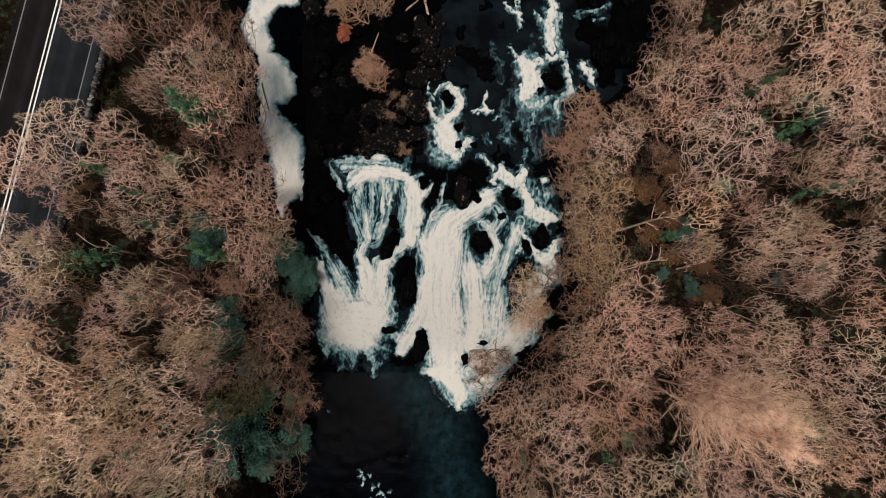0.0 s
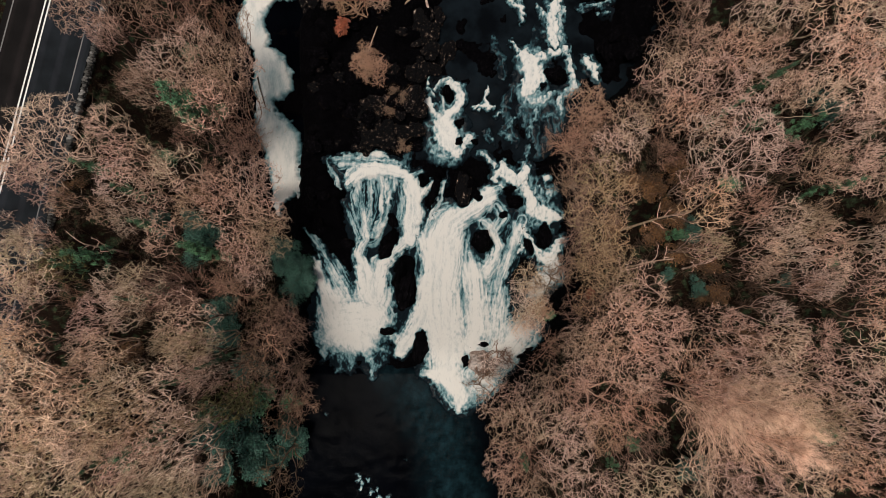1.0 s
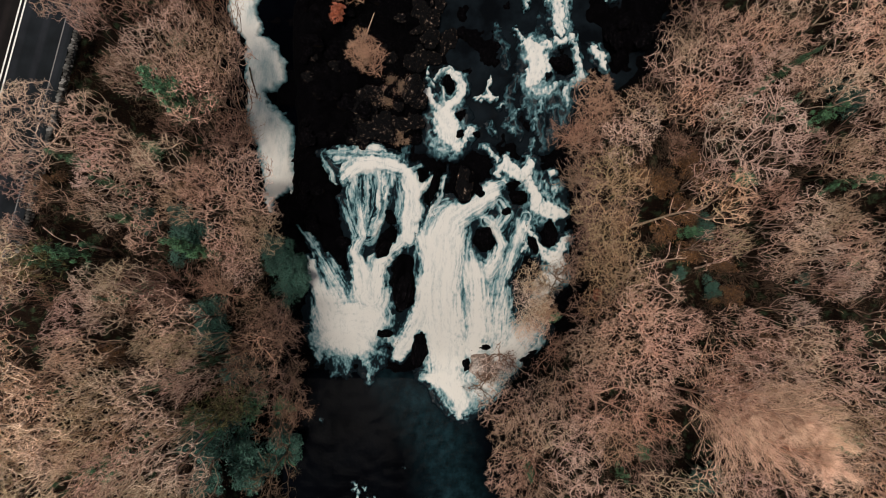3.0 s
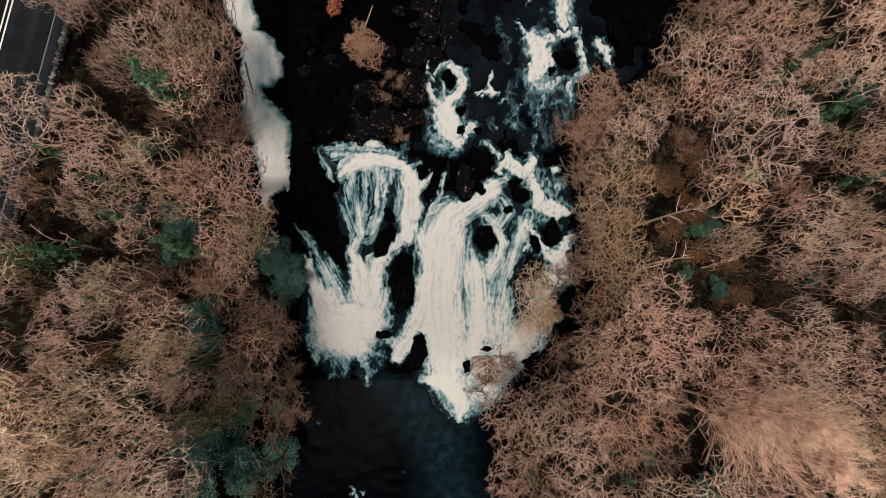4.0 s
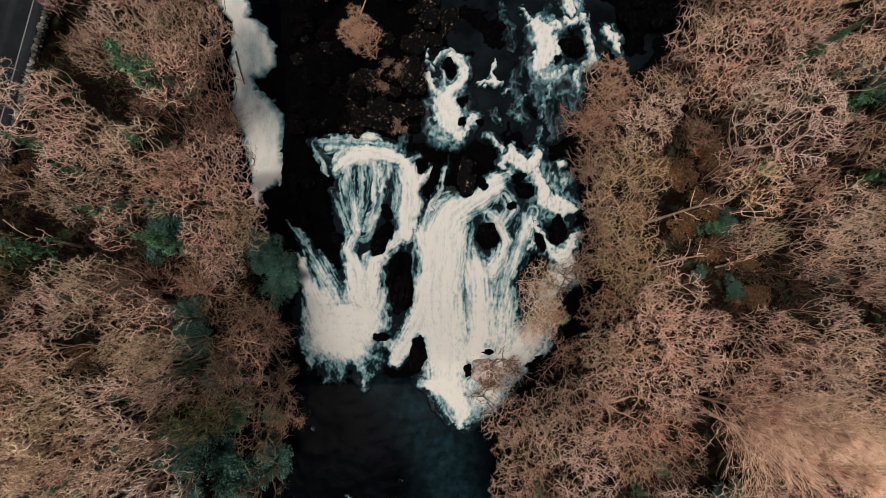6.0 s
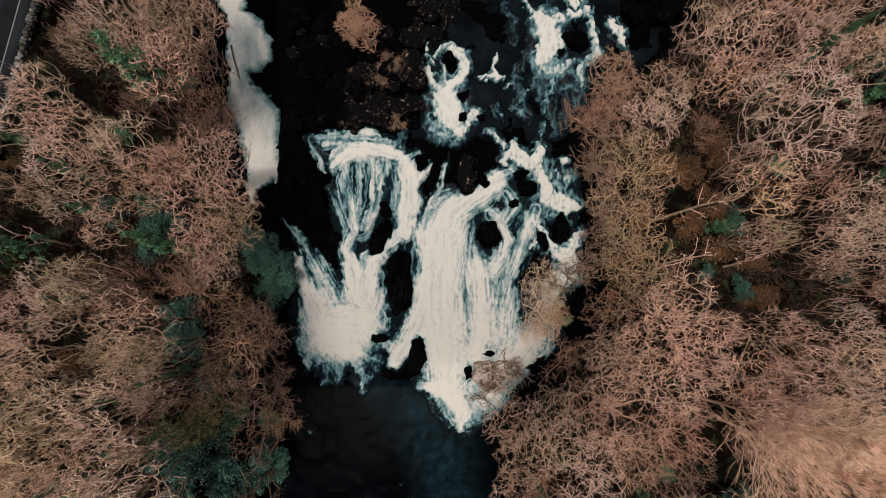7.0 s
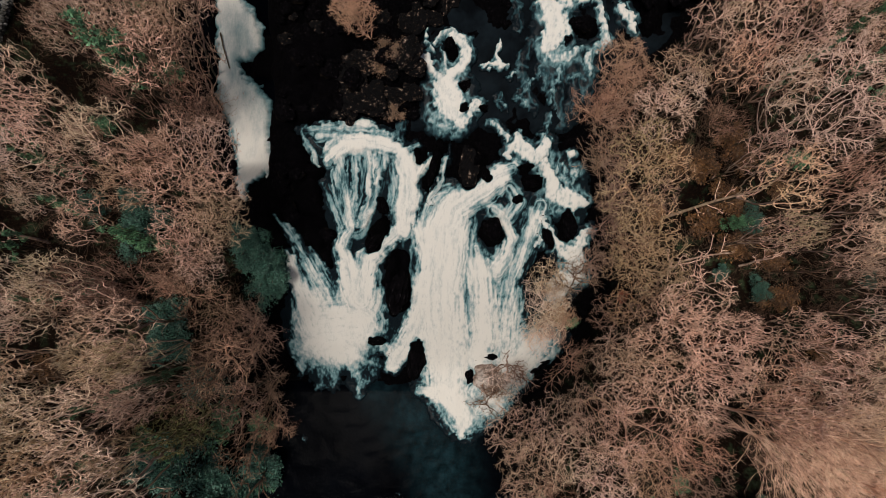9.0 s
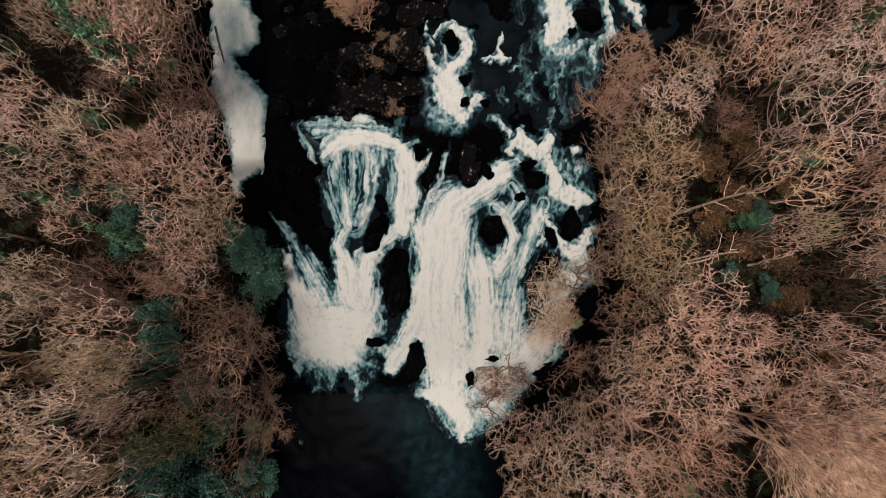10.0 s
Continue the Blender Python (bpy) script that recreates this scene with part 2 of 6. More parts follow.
def make_stone_material():
    m, n, l, b = material("wall_stone", 0.9, 0.2)
    info, t = n.new("ShaderNodeObjectInfo"), noise_node(n, l, 8, 6)
    r = ramp(n, l, info.outputs["Random"], [(0.0, (0.02, 0.02, 0.018)), (0.7, (0.055, 0.052, 0.048)), (1.0, (0.2, 0.19, 0.18))])
    g = ramp(n, l, t.outputs["Fac"], [(0.3, (0.6, 0.6, 0.55)), (0.7, (1.2, 1.2, 1.2))])
    l.new(mix(n, l, 1.0, r.outputs["Color"], g.outputs["Color"], "MULTIPLY"), b.inputs["Base Color"])
    bump(n, l, b, t.outputs["Fac"], 0.6, 0.05)
    return m


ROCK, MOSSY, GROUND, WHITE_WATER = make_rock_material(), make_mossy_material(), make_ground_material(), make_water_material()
WASHED = make_washed_material()
MILKY_WATER = make_water_material("milky_water", 0.6)
POOL = make_pool_material("peaty_pool", (0.0003, 0.0004, 0.0008), (0.0008, 0.0011, 0.0018), 0.16)
# the river is lighter than the pool: sky reflection is put into its colour
RIVER = make_pool_material("slate_river", (0.0016, 0.0021, 0.0027), (0.0042, 0.0064, 0.0082), 0.4)
ASPHALT_OLD = make_asphalt("asphalt_old", (0.0052, 0.0045, 0.0043), (0.0086, 0.0074, 0.007))
ASPHALT_NEW = make_asphalt("asphalt_new", (0.0064, 0.0074, 0.0084), (0.0115, 0.0135, 0.0155))
STONE = make_stone_material()
LINE_WHITE, LINE_EDGE = make_paint("road_paint", (0.5, 0.485, 0.45), (0.3, 0.29, 0.27)), make_paint("road_paint_worn", (0.1, 0.095, 0.092), (0.03, 0.03, 0.03))

# ---- the lie of the land ----
WATER_Y = [-40, -7.5, -4, 0, 5, 9, 12, 16, 20, 35]
WATER_Z = [0, 0, 3.2, 6.8, 10.3, 12.4, 13.6, 14.4, 15.2, 16]
LEFT_Y = [-40, -23, -15, -8, -2.5, 4, 8, 12, 16, 20, 25, 35]
LEFT_X = [-17, -17, -17, -16, -14.5, -14.2, -15.6, -18, -19.2, -19.8, -21, -19]
RIGHT_Y = [-40, -23, -18, -13, -9, -5, 1, 5, 10, 15, 18.5, 23.5, 35]
RIGHT_X = [7, 7, 6, 4.2, 8, 11, 13, 12.8, 11.6, 12, 16.5, 19, 20]
ROAD_Z = 17.4


def road_x(y):
    """The road's double line."""
    return -34.13 + 0.2066 * (y - 25.8)


# streams of white water: centre line and half width, in metres
STREAMS = []


def stream(name, strength, *points):
    STREAMS.append((name, strength, points))


stream("left_fall", 0.62, (-10.8, 11.9, 0.30), (-9.9, 11.9, 0.45), (-8.7, 12.1, 0.45), (-7.4, 12.3, 0.40), (-6.0, 12.3, 0.35), (-4.9, 12.2, 0.25))
stream("left_fall", 0.6, (-9.5, 11.5, 0.60), (-7.7, 11.7, 0.60), (-6.0, 11.8, 0.60), (-4.2, 11.6, 0.50))
stream("left_fall", 0.6, (-10.6, 11.8, 0.25), (-10.4, 11.1, 0.30), (-10.0, 10.5, 0.30), (-9.7, 9.4, 0.21))
stream("left_fall", 0.42, (-10.0, 11.1, 0.71), (-9.2, 10.5, 0.71))
stream("left_fall", 0.98, (-8.8, 9.9, 0.56), (-8.2, 10.4, 1.02), (-7.5, 10.9, 1.06), (-6.1, 11.1, 0.96), (-4.7, 11.0, 0.91), (-3.8, 10.7, 0.81))
stream("left_fall", 0.64, (-8.0, 10.5, 0.71), (-7.6, 9.2, 0.46), (-7.4, 7.3, 0.42), (-7.2, 5.2, 0.49))
stream("left_fall", 0.6, (-6.8, 10.5, 0.51), (-6.8, 8.9, 0.26), (-7.0, 7.1, 0.32), (-7.0, 5.2, 0.38))
stream("left_fall", 0.66, (-5.8, 10.9, 0.61), (-5.7, 9.1, 0.36), (-5.7, 8.1, 0.36), (-6.1, 6.4, 0.32), (-6.6, 5.3, 0.38))
stream("left_fall", 0.74, (-4.5, 10.9, 0.61), (-4.7, 9.3, 0.36), (-5.1, 7.7, 0.31), (-5.6, 6.4, 0.37), (-6.2, 5.5, 0.43))
stream("left_fall", 0.6, (-5.3, 10.2, 0.41), (-5.3, 9.1, 0.21), (-5.2, 8.1, 0.16))
stream("left_fall", 0.5, (-6.1, 10.7, 2.23), (-6.1, 9.4, 2.16), (-6.3, 7.5, 2.10), (-7.0, 5.3, 1.40))
stream("left_fall", 0.46, (-4.0, 9.6, 0.82), (-3.9, 7.9, 0.84), (-4.2, 6.5, 0.64))
stream("left_fall", 0.5, (-7.8, 9.9, 0.72), (-8.2, 8.7, 0.72), (-8.0, 6.7, 0.95), (-7.6, 5.1, 0.97))
stream("left_fall", 0.4, (-8.3, 9.4, 0.41), (-7.9, 7.3, 0.74), (-7.7, 5.3, 0.86))
stream("left_fall", 0.46, (-9.1, 8.2, 0.47), (-8.8, 7.1, 0.74), (-8.1, 5.1, 0.86))
stream("left_fall", 1, (-3.7, 10.8, 0.71), (-3.1, 10.0, 0.82), (-2.7, 8.8, 1.03), (-2.8, 7.4, 1.16), (-3.2, 5.8, 1.12), (-3.2, 4.9, 0.97))
stream("left_fall", 0.95, (-3.0, 5.3, 0.75), (-3.8, 4.5, 0.82), (-5.0, 3.6, 0.77), (-6.2, 2.7, 1.01), (-6.6, 1.3, 1.60), (-7.0, -0.5, 2.47))
stream("left_fall", 0.9, (-7.3, 5.0, 0.54), (-7.8, 4.3, 0.66), (-8.1, 3.4, 0.77), (-7.8, 2.2, 1.01), (-7.6, -0.1, 1.51))
stream("left_fall", 0.85, (-1.1, 10.3, 0.20), (-1.4, 9.7, 0.36), (-1.8, 9.0, 0.41), (-2.5, 8.1, 0.47))
stream("left_fall", 0.5, (-2.1, 11.1, 0.30), (-2.7, 10.8, 0.35), (-3.2, 10.5, 0.30))
stream("left_fall", 0.7, (-2.1, 10.5, 0.10), (-2.2, 9.8, 0.15), (-2.1, 9.1, 0.26))
stream("left_fall", 0.7, (0.4, 10.7, 0.20), (0.1, 9.7, 0.31), (-0.2, 8.5, 0.31), (-0.7, 7.5, 0.37), (-1.1, 6.9, 0.37))
stream("left_fall", 0.62, (-13.3, 6.0, 0.18), (-12.7, 5.4, 0.26), (-12.0, 4.4, 0.44), (-11.3, 3.2, 0.66), (-10.6, 1.9, 0.95), (-9.8, 0.3, 1.2), (-9.2, -1.0, 1.5))
stream("left_fall", 0.5, (-10.7, 3.4, 0.28), (-9.9, 2.1, 0.45), (-8.9, -0.1, 0.52))
stream("left_fall", 0.95, (-12.5, 3.3, 0.3), (-12.3, 2.2, 0.6), (-12.0, 0.8, 1.0), (-11.4, -1.0, 1.75), (-11.0, -3.2, 2.46))
stream("left_fall", 0.6, (-11.9, 3.6, 0.25), (-11.3, 1.9, 0.5), (-10.6, 0.2, 0.8), (-10.1, -1.4, 1.1))
stream("left_fall", 1.1, (-11.5, -3.2, 2.34), (-9.5, -3.1, 2.95), (-7.2, -2.7, 2.56))
stream("left_fall", 0.72, (-12.1, -4.8, 1.90), (-10.1, -5.6, 1.92), (-8.2, -5.5, 1.66))
stream("left_fall", 0.42, (-12.1, -6.2, 1.04), (-11.6, -7.4, 0.93), (-11.5, -8.6, 0.60))
stream("left_fall", 0.5, (-8.6, -6.2, 0.78), (-8.2, -7.7, 0.50), (-7.8, -9.3, 0.28))
stream("left_fall", 0.36, (-10.5, -6.7, 1.05), (-10.7, -7.9, 1.06), (-10.3, -8.9, 0.53))
stream("left_fall", 0.3, (-7.9, -6.4, 1.17), (-8.0, -8.3, 1.06), (-7.8, -9.6, 0.53))
stream("left_fall", 0.34, (-6.5, -5.5, 0.90), (-6.4, -6.7, 0.78), (-6.9, -8.0, 0.53))
stream("left_fall", 0.62, (-5.6, -4.6, 0.76), (-4.8, -5.1, 0.76), (-4.1, -6.1, 0.52))
stream("left_fall", 0.45, (-13.5, -4.0, 0.50), (-13.3, -5.4, 0.64), (-13.2, -7.3, 0.53))
stream("right_fall", 1, (5.1, 9.2, 0.80), (4.0, 8.7, 1.03), (3.1, 7.9, 1.27), (1.9, 7.3, 1.39), (0.6, 6.4, 1.88), (-0.1, 4.7, 2.40))
stream("right_fall", 1.05, (0.2, 5.7, 2.48), (-0.0, 3.1, 2.95), (-0.4, -0.0, 2.95), (-0.2, -3.4, 3.14), (0.3, -6.1, 3.00), (0.4, -8.5, 2.34))
stream("right_fall", 0.9, (2.5, 3.5, 0.98), (2.9, 1.8, 1.75), (3.2, -1.0, 2.09), (3.6, -3.9, 2.20), (3.2, -6.1, 1.71))
stream("right_fall", 0.85, (3.7, 6.3, 0.82), (4.8, 5.5, 0.59), (5.4, 4.1, 0.60), (5.1, 2.9, 0.99), (4.3, 1.8, 1.13))
stream("right_fall", 0.75, (7.4, 6.7, 1.17), (6.9, 5.2, 1.31), (6.4, 3.5, 0.98), (5.8, 1.3, 0.88), (5.6, -1.9, 1.46), (5.8, -5.5, 1.84))
stream("right_fall", 0.48, (5.5, 2.9, 1.23), (4.9, 0.4, 1.15), (4.8, -2.9, 1.08))
stream("right_fall", 0.55, (5.0, 7.9, 1.04), (5.7, 6.9, 1.52), (5.1, 6.0, 1.18))
stream("right_fall", 0.95, (-1.5, 0.9, 0.76), (-2.0, -1.7, 1.32), (-2.6, -3.4, 1.36), (-3.6, -5.0, 1.26), (-4.6, -6.6, 0.86))
stream("right_fall", 0.85, (-2.2, 5.3, 0.71), (-1.9, 3.9, 0.55), (-1.5, 2.6, 0.56))
stream("right_fall", 0.9, (-2.2, -9.1, 0.73), (-0.4, -9.1, 1.10), (0.9, -10.1, 2.05), (2.0, -11.6, 1.90), (1.7, -13.0, 0.58))
stream("right_fall", 0.88, (3.4, -9.3, 2.19), (5.4, -7.9, 2.34), (7.2, -6.1, 2.43), (8.3, -4.5, 2.64))
stream("right_fall", 0.85, (3.4, -11.1, 1.75), (5.0, -10.1, 1.61))
stream("right_rill", 0.95, (4.9, 10.5, 0.46), (5.4, 11.6, 0.30), (5.8, 10.6, 0.71), (6.8, 10.0, 0.56), (7.4, 10.4, 0.66), (7.8, 11.1, 0.61), (7.5, 11.5, 0.25))
stream("right_rill", 0.95, (7.5, 9.5, 0.72), (8.0, 8.7, 0.62), (8.5, 7.6, 1.05), (9.7, 7.0, 1.06), (10.7, 7.0, 0.58))
stream("right_rill", 0.95, (9.4, 10.4, 0.41), (9.5, 10.4, 0.36))
stream("right_rill", 0.6, (8.8, 9.1, 1.03), (9.8, 8.7, 0.83), (10.2, 9.3, 0.31))
stream("right_rill", 0.85, (7.4, 6.1, 0.43), (8.5, 4.8, 0.38), (9.0, 3.7, 0.61), (10.1, 3.0, 1.00), (10.8, 1.6, 1.02), (9.4, 0.9, 1.03))
stream("right_rill", 0.85, (11.2, 4.9, 0.54), (10.7, 3.5, 0.66), (10.1, 2.9, 0.67))
stream("right_rill", 0.7, (7.1, 5.2, 0.27), (7.8, 4.1, 0.27), (7.3, 3.5, 0.28))
stream("right_rill", 0.8, (10.8, 3.2, 0.50), (11.2, 1.9, 0.65), (10.4, 0.6, 0.75), (9.4, -0.6, 0.85))
stream("right_rill", 0.75, (9.8, 2.5, 0.30), (9.5, 1.2, 0.42), (8.9, 0.0, 0.45))
stream("side_channel", 0.75, (-15.0, 29.2, 0.54), (-16.7, 29.2, 0.66), (-18.4, 28.3, 1.14), (-19.0, 26.5, 1.20), (-18.1, 24.7, 1.14))
stream("side_channel", 0.7, (-17.9, 23.5, 0.89), (-17.0, 22.1, 1.64), (-16.7, 20.9, 1.88), (-16.7, 20.4, 1.88), (-17.4, 20.1, 1.03), (-17.5, 18.6, 0.80), (-17.2, 17.1, 1.13), (-17.0, 16.3, 1.50), (-16.5, 15.5, 1.78), (-15.6, 14.0, 1.88), (-15.6, 12.5, 1.55), (-15.3, 11.0, 1.36), (-15.1, 10.3, 1.41), (-15.4, 9.5, 0.94), (-15.6, 8.1, 0.38), (-15.4, 7.2, 0.19))
stream("side_channel", 0.5, (-14.0, 10.3, 0.38), (-13.8, 9.5, 0.28), (-13.6, 8.7, 0.19))
stream("mid_cascade", 0.88, (-2.2, 17.6, 0.20), (-1.6, 17.1, 0.36), (-0.9, 16.3, 0.46), (-0.1, 15.2, 0.72))
stream("mid_cascade", 1, (-0.3, 15.1, 0.82), (0.3, 14.4, 1.53), (0.5, 13.5, 1.43), (1.0, 12.5, 0.46))
stream("mid_cascade", 0.93, (2.4, 13.9, 0.51), (2.0, 13.2, 0.46), (1.4, 12.4, 0.41))
stream("mid_cascade", 0.93, (0.7, 18.5, 0.41), (1.2, 18.2, 0.56), (1.5, 17.5, 0.56), (1.3, 16.5, 0.51), (0.7, 15.9, 0.61), (0.3, 15.2, 0.82))
stream("mid_cascade", 0.72, (-0.6, 18.1, 0.20), (-0.1, 18.6, 0.26), (0.6, 19.0, 0.26), (1.1, 18.7, 0.31))
stream("mid_cascade", 0.68, (-0.3, 17.7, 0.15), (-0.1, 17.0, 0.20), (0.2, 16.1, 0.31))
stream("mid_cascade", 0.72, (-1.3, 19.1, 0.15), (-1.2, 18.3, 0.20), (-1.0, 17.5, 0.20))
stream("mid_cascade", 0.57, (-0.7, 12.9, 0.61), (-0.3, 12.2, 0.51), (0.5, 11.9, 0.41))
stream("mid_cascade", 0.88, (4.0, 18.6, 0.10), (3.9, 17.5, 0.20), (3.9, 16.8, 0.31))
stream("mid_cascade", 0.88, (2.9, 16.6, 0.20), (3.7, 16.7, 0.26), (4.6, 16.6, 0.20))
stream("mid_cascade", 0.72, (3.4, 12.6, 0.36), (4.0, 12.2, 0.31), (4.5, 11.5, 0.26))
stream("mid_cascade", 0.62, (4.6, 15.7, 0.20), (5.3, 16.0, 0.20))
stream("mid_cascade", 0.57, (5.8, 14.7, 0.26), (6.4, 15.4, 0.20), (7.0, 15.8, 0.15))
stream("mid_cascade", 0.54, (4.1, 14.3, 0.31), (4.5, 13.7, 0.26))
stream("mid_cascade", 0.54, (5.4, 14.3, 0.31), (6.1, 13.9, 0.26))
stream("mid_cascade", 0.52, (8.0, 12.9, 0.46), (7.6, 12.3, 0.36), (7.3, 11.6, 0.26))
stream("mid_cascade", 0.47, (-3.5, 11.5, 0.41), (-3.3, 12.1, 0.31), (-3.0, 12.5, 0.20))
stream("upper_cascade", 0.8, (5.8, 26.1, 0.20), (6.4, 25.6, 0.26), (6.9, 25.2, 0.33), (7.0, 24.0, 0.20))
stream("upper_cascade", 0.74, (6.9, 27.2, 0.20), (6.8, 26.1, 0.20), (6.9, 25.3, 0.26))
stream("upper_cascade", 1.0, (9.9, 27.4, 0.40), (10.1, 26.1, 0.53), (10.0, 25.2, 0.66), (9.7, 24.2, 0.59), (9.8, 23.1, 0.66), (10.0, 22.1, 0.53))
stream("upper_cascade", 0.75, (8.4, 25.4, 0.20), (8.9, 24.6, 0.33), (9.5, 24.0, 0.40))
stream("upper_cascade", 0.64, (10.8, 25.3, 0.26), (10.4, 24.1, 0.40), (10.6, 22.6, 0.40))
stream("upper_cascade", 0.56, (12.3, 25.3, 0.26), (13.7, 25.6, 0.33), (15.2, 26.1, 0.26))
stream("upper_cascade", 0.54, (13.6, 24.5, 0.20), (14.7, 25.1, 0.20))
stream("upper_cascade", 0.85, (6.2, 22.2, 0.26), (6.7, 21.6, 0.33), (7.3, 20.9, 0.46))
stream("upper_cascade", 1.05, (7.3, 21.3, 0.59), (7.8, 20.4, 0.99), (7.9, 19.3, 1.12), (7.7, 18.3, 0.99), (7.4, 17.6, 0.53))
stream("upper_cascade", 0.8, (8.0, 20.7, 0.46), (8.7, 21.1, 0.46), (9.2, 20.6, 0.33))
stream("upper_cascade", 0.8, (9.5, 21.3, 0.33), (10.3, 21.3, 0.40), (11.0, 21.7, 0.40))
stream("upper_cascade", 0.85, (10.9, 21.8, 0.26), (11.2, 21.0, 0.33), (11.4, 19.8, 0.33), (11.6, 18.3, 0.46))
stream("upper_cascade", 0.74, (8.6, 19.9, 0.46), (9.0, 19.1, 0.46), (8.5, 18.2, 0.46))
stream("upper_cascade", 0.9, (12.9, 20.6, 0.46), (13.4, 19.8, 0.59), (13.7, 19.1, 0.40))
stream("upper_cascade", 0.69, (11.6, 18.3, 0.53), (10.9, 17.8, 0.53), (10.4, 17.0, 0.40), (10.6, 16.0, 0.33))
stream("upper_cascade", 0.64, (7.4, 17.6, 0.59), (8.1, 17.0, 0.59), (9.0, 17.4, 0.53), (9.9, 17.7, 0.46))
stream("upper_cascade", 0.56, (8.9, 17.2, 0.46), (8.3, 16.2, 0.46), (7.9, 14.9, 0.33))
stream("upper_cascade", 0.5, (7.0, 16.4, 0.33), (7.3, 15.5, 0.33), (7.8, 14.1, 0.26))
stream("upper_cascade", 0.48, (9.0, 15.5, 0.26), (9.5, 16.0, 0.26), (10.1, 15.8, 0.20))
stream("upper_cascade", 0.28, (9.0, 18.0, 0.4), (9.5, 16.4, 0.45), (9.7, 14.6, 0.4), (9.4, 12.8, 0.45))
stream("upper_cascade", 0.25, (7.6, 17.6, 0.4), (7.9, 16.0, 0.5), (8.3, 14.2, 0.45), (8.8, 12.4, 0.35))
stream("upper_cascade", 0.36, (6.2, 18.2, 0.3), (5.6, 16.8, 0.35), (5.9, 15.2, 0.3), (6.6, 13.4, 0.3))
stream("upper_cascade", 0.34, (11.2, 17.6, 0.35), (10.8, 16.0, 0.45), (10.4, 14.2, 0.4))
stream("upper_cascade", 0.42, (4.6, 22.4, 0.25), (5.2, 20.8, 0.3), (5.4, 19.2, 0.3))
stream("upper_cascade", 0.42, (8.4, 23.4, 0.3), (8.2, 22.2, 0.35), (8.0, 21.2, 0.3))
stream("pool_fleck", 0.42, (-8.1, -20.8, 0.15), (-8.0, -21.1, 0.15))
stream("pool_fleck", 0.47, (-6.9, -22.4, 0.21), (-7.0, -22.5, 0.21))
stream("pool_fleck", 0.47, (-8.3, -20.6, 0.23), (-8.3, -20.8, 0.23))
stream("pool_fleck", 0.61, (-9.0, -21.1, 0.27), (-8.9, -21.2, 0.27))
stream("pool_fleck", 0.46, (-7.0, -23.1, 0.16), (-7.0, -23.2, 0.16))
stream("pool_fleck", 0.4, (-6.0, -22.3, 0.25), (-6.0, -22.5, 0.25))
stream("pool_fleck", 0.51, (-7.2, -22.7, 0.22), (-7.4, -22.9, 0.22))
stream("pool_fleck", 0.56, (-8.3, -20.7, 0.14), (-8.3, -21.1, 0.14))
stream("pool_fleck", 0.63, (-6.8, -22.7, 0.14), (-6.6, -22.9, 0.14))
stream("pool_fleck", 0.45, (-9.2, -20.6, 0.22), (-9.2, -20.7, 0.22))
stream("pool_fleck", 0.62, (-6.9, -22.5, 0.21), (-7.0, -22.7, 0.21))
stream("pool_fleck", 0.42, (-6.5, -23.2, 0.18), (-6.5, -23.4, 0.18))
stream("pool_fleck", 0.5, (-9.4, -20.7, 0.24), (-9.6, -21.0, 0.24))
stream("pool_fleck", 0.55, (-7.1, -21.7, 0.17), (-7.2, -22.0, 0.17))
stream("pool_fleck", 0.6, (-7.9, -22.1, 0.19), (-7.9, -22.2, 0.19))
stream("pool_fleck", 0.42, (-7.7, -22.1, 0.15), (-7.8, -22.3, 0.15))
stream("pool_fleck", 0.41, (-8.0, -21.7, 0.18), (-7.7, -22.0, 0.18))
stream("pool_fleck", 0.46, (-8.1, -23.1, 0.20), (-7.9, -23.4, 0.20))
stream("pool_fleck", 0.61, (-9.4, -20.0, 0.26), (-9.2, -20.2, 0.26))
stream("pool_fleck", 0.46, (-9.1, -20.1, 0.16), (-9.1, -20.3, 0.16))
stream("pool_fleck", 0.54, (-8.0, -20.7, 0.15), (-8.2, -21.0, 0.15))
stream("pool_fleck", 0.64, (-9.0, -21.5, 0.21), (-9.1, -21.7, 0.21))
stream("pool_fleck", 0.4, (-12.9, -13.4, 0.16), (-12.8, -13.6, 0.24))
stream("pool_fleck", 0.4, (-4.1, -18.4, 0.16), (-4.0, -18.6, 0.16))
stream("pool_drift", 0.45, (-6.1, -7.4, 2.34), (-5.7, -9.6, 2.60), (-3.1, -11.8, 2.74))
stream("pool_drift", 0.7, (-3.1, -11.2, 2.93), (0.1, -15.6, 3.58), (1.3, -21.9, 3.91), (1.3, -24.3, 3.91))
# slabs of bare slate that part the falls: x, y, half length, half width, turn
SLABS = []


def slab(*row):
    SLABS.append(row)


slab(3.7, 4.9, 1.25, 1.04, 100)
slab(-3.7, 0.8, 3.13, 1.33, 84)
slab(-5.9, -4.3, 0.95, 0.50, 0)
slab(-5.3, 4.3, 1.83, 0.74, 55)
slab(-4.7, 6.6, 0.93, 0.51, 110)
slab(-2.5, -6.1, 2.38, 1.03, 82)
slab(-2.0, 10.0, 0.82, 0.20, 100)
slab(-0.8, 9.1, 1.73, 0.37, 77)
slab(1.9, 9.4, 1.85, 1.07, 82)
slab(6.2, 9.4, 0.74, 0.29, 0)
slab(6.5, 8.3, 0.83, 0.58, 0)
slab(5.6, 7.1, 0.59, 0.42, 20)
slab(9.7, 5.1, 1.38, 0.73, 100)
slab(8.2, 4.5, 0.96, 0.48, 110)
slab(3.1, 8.8, 0.58, 0.37, 90)
slab(8.5, 1.8, 1.00, 0.50, 85)
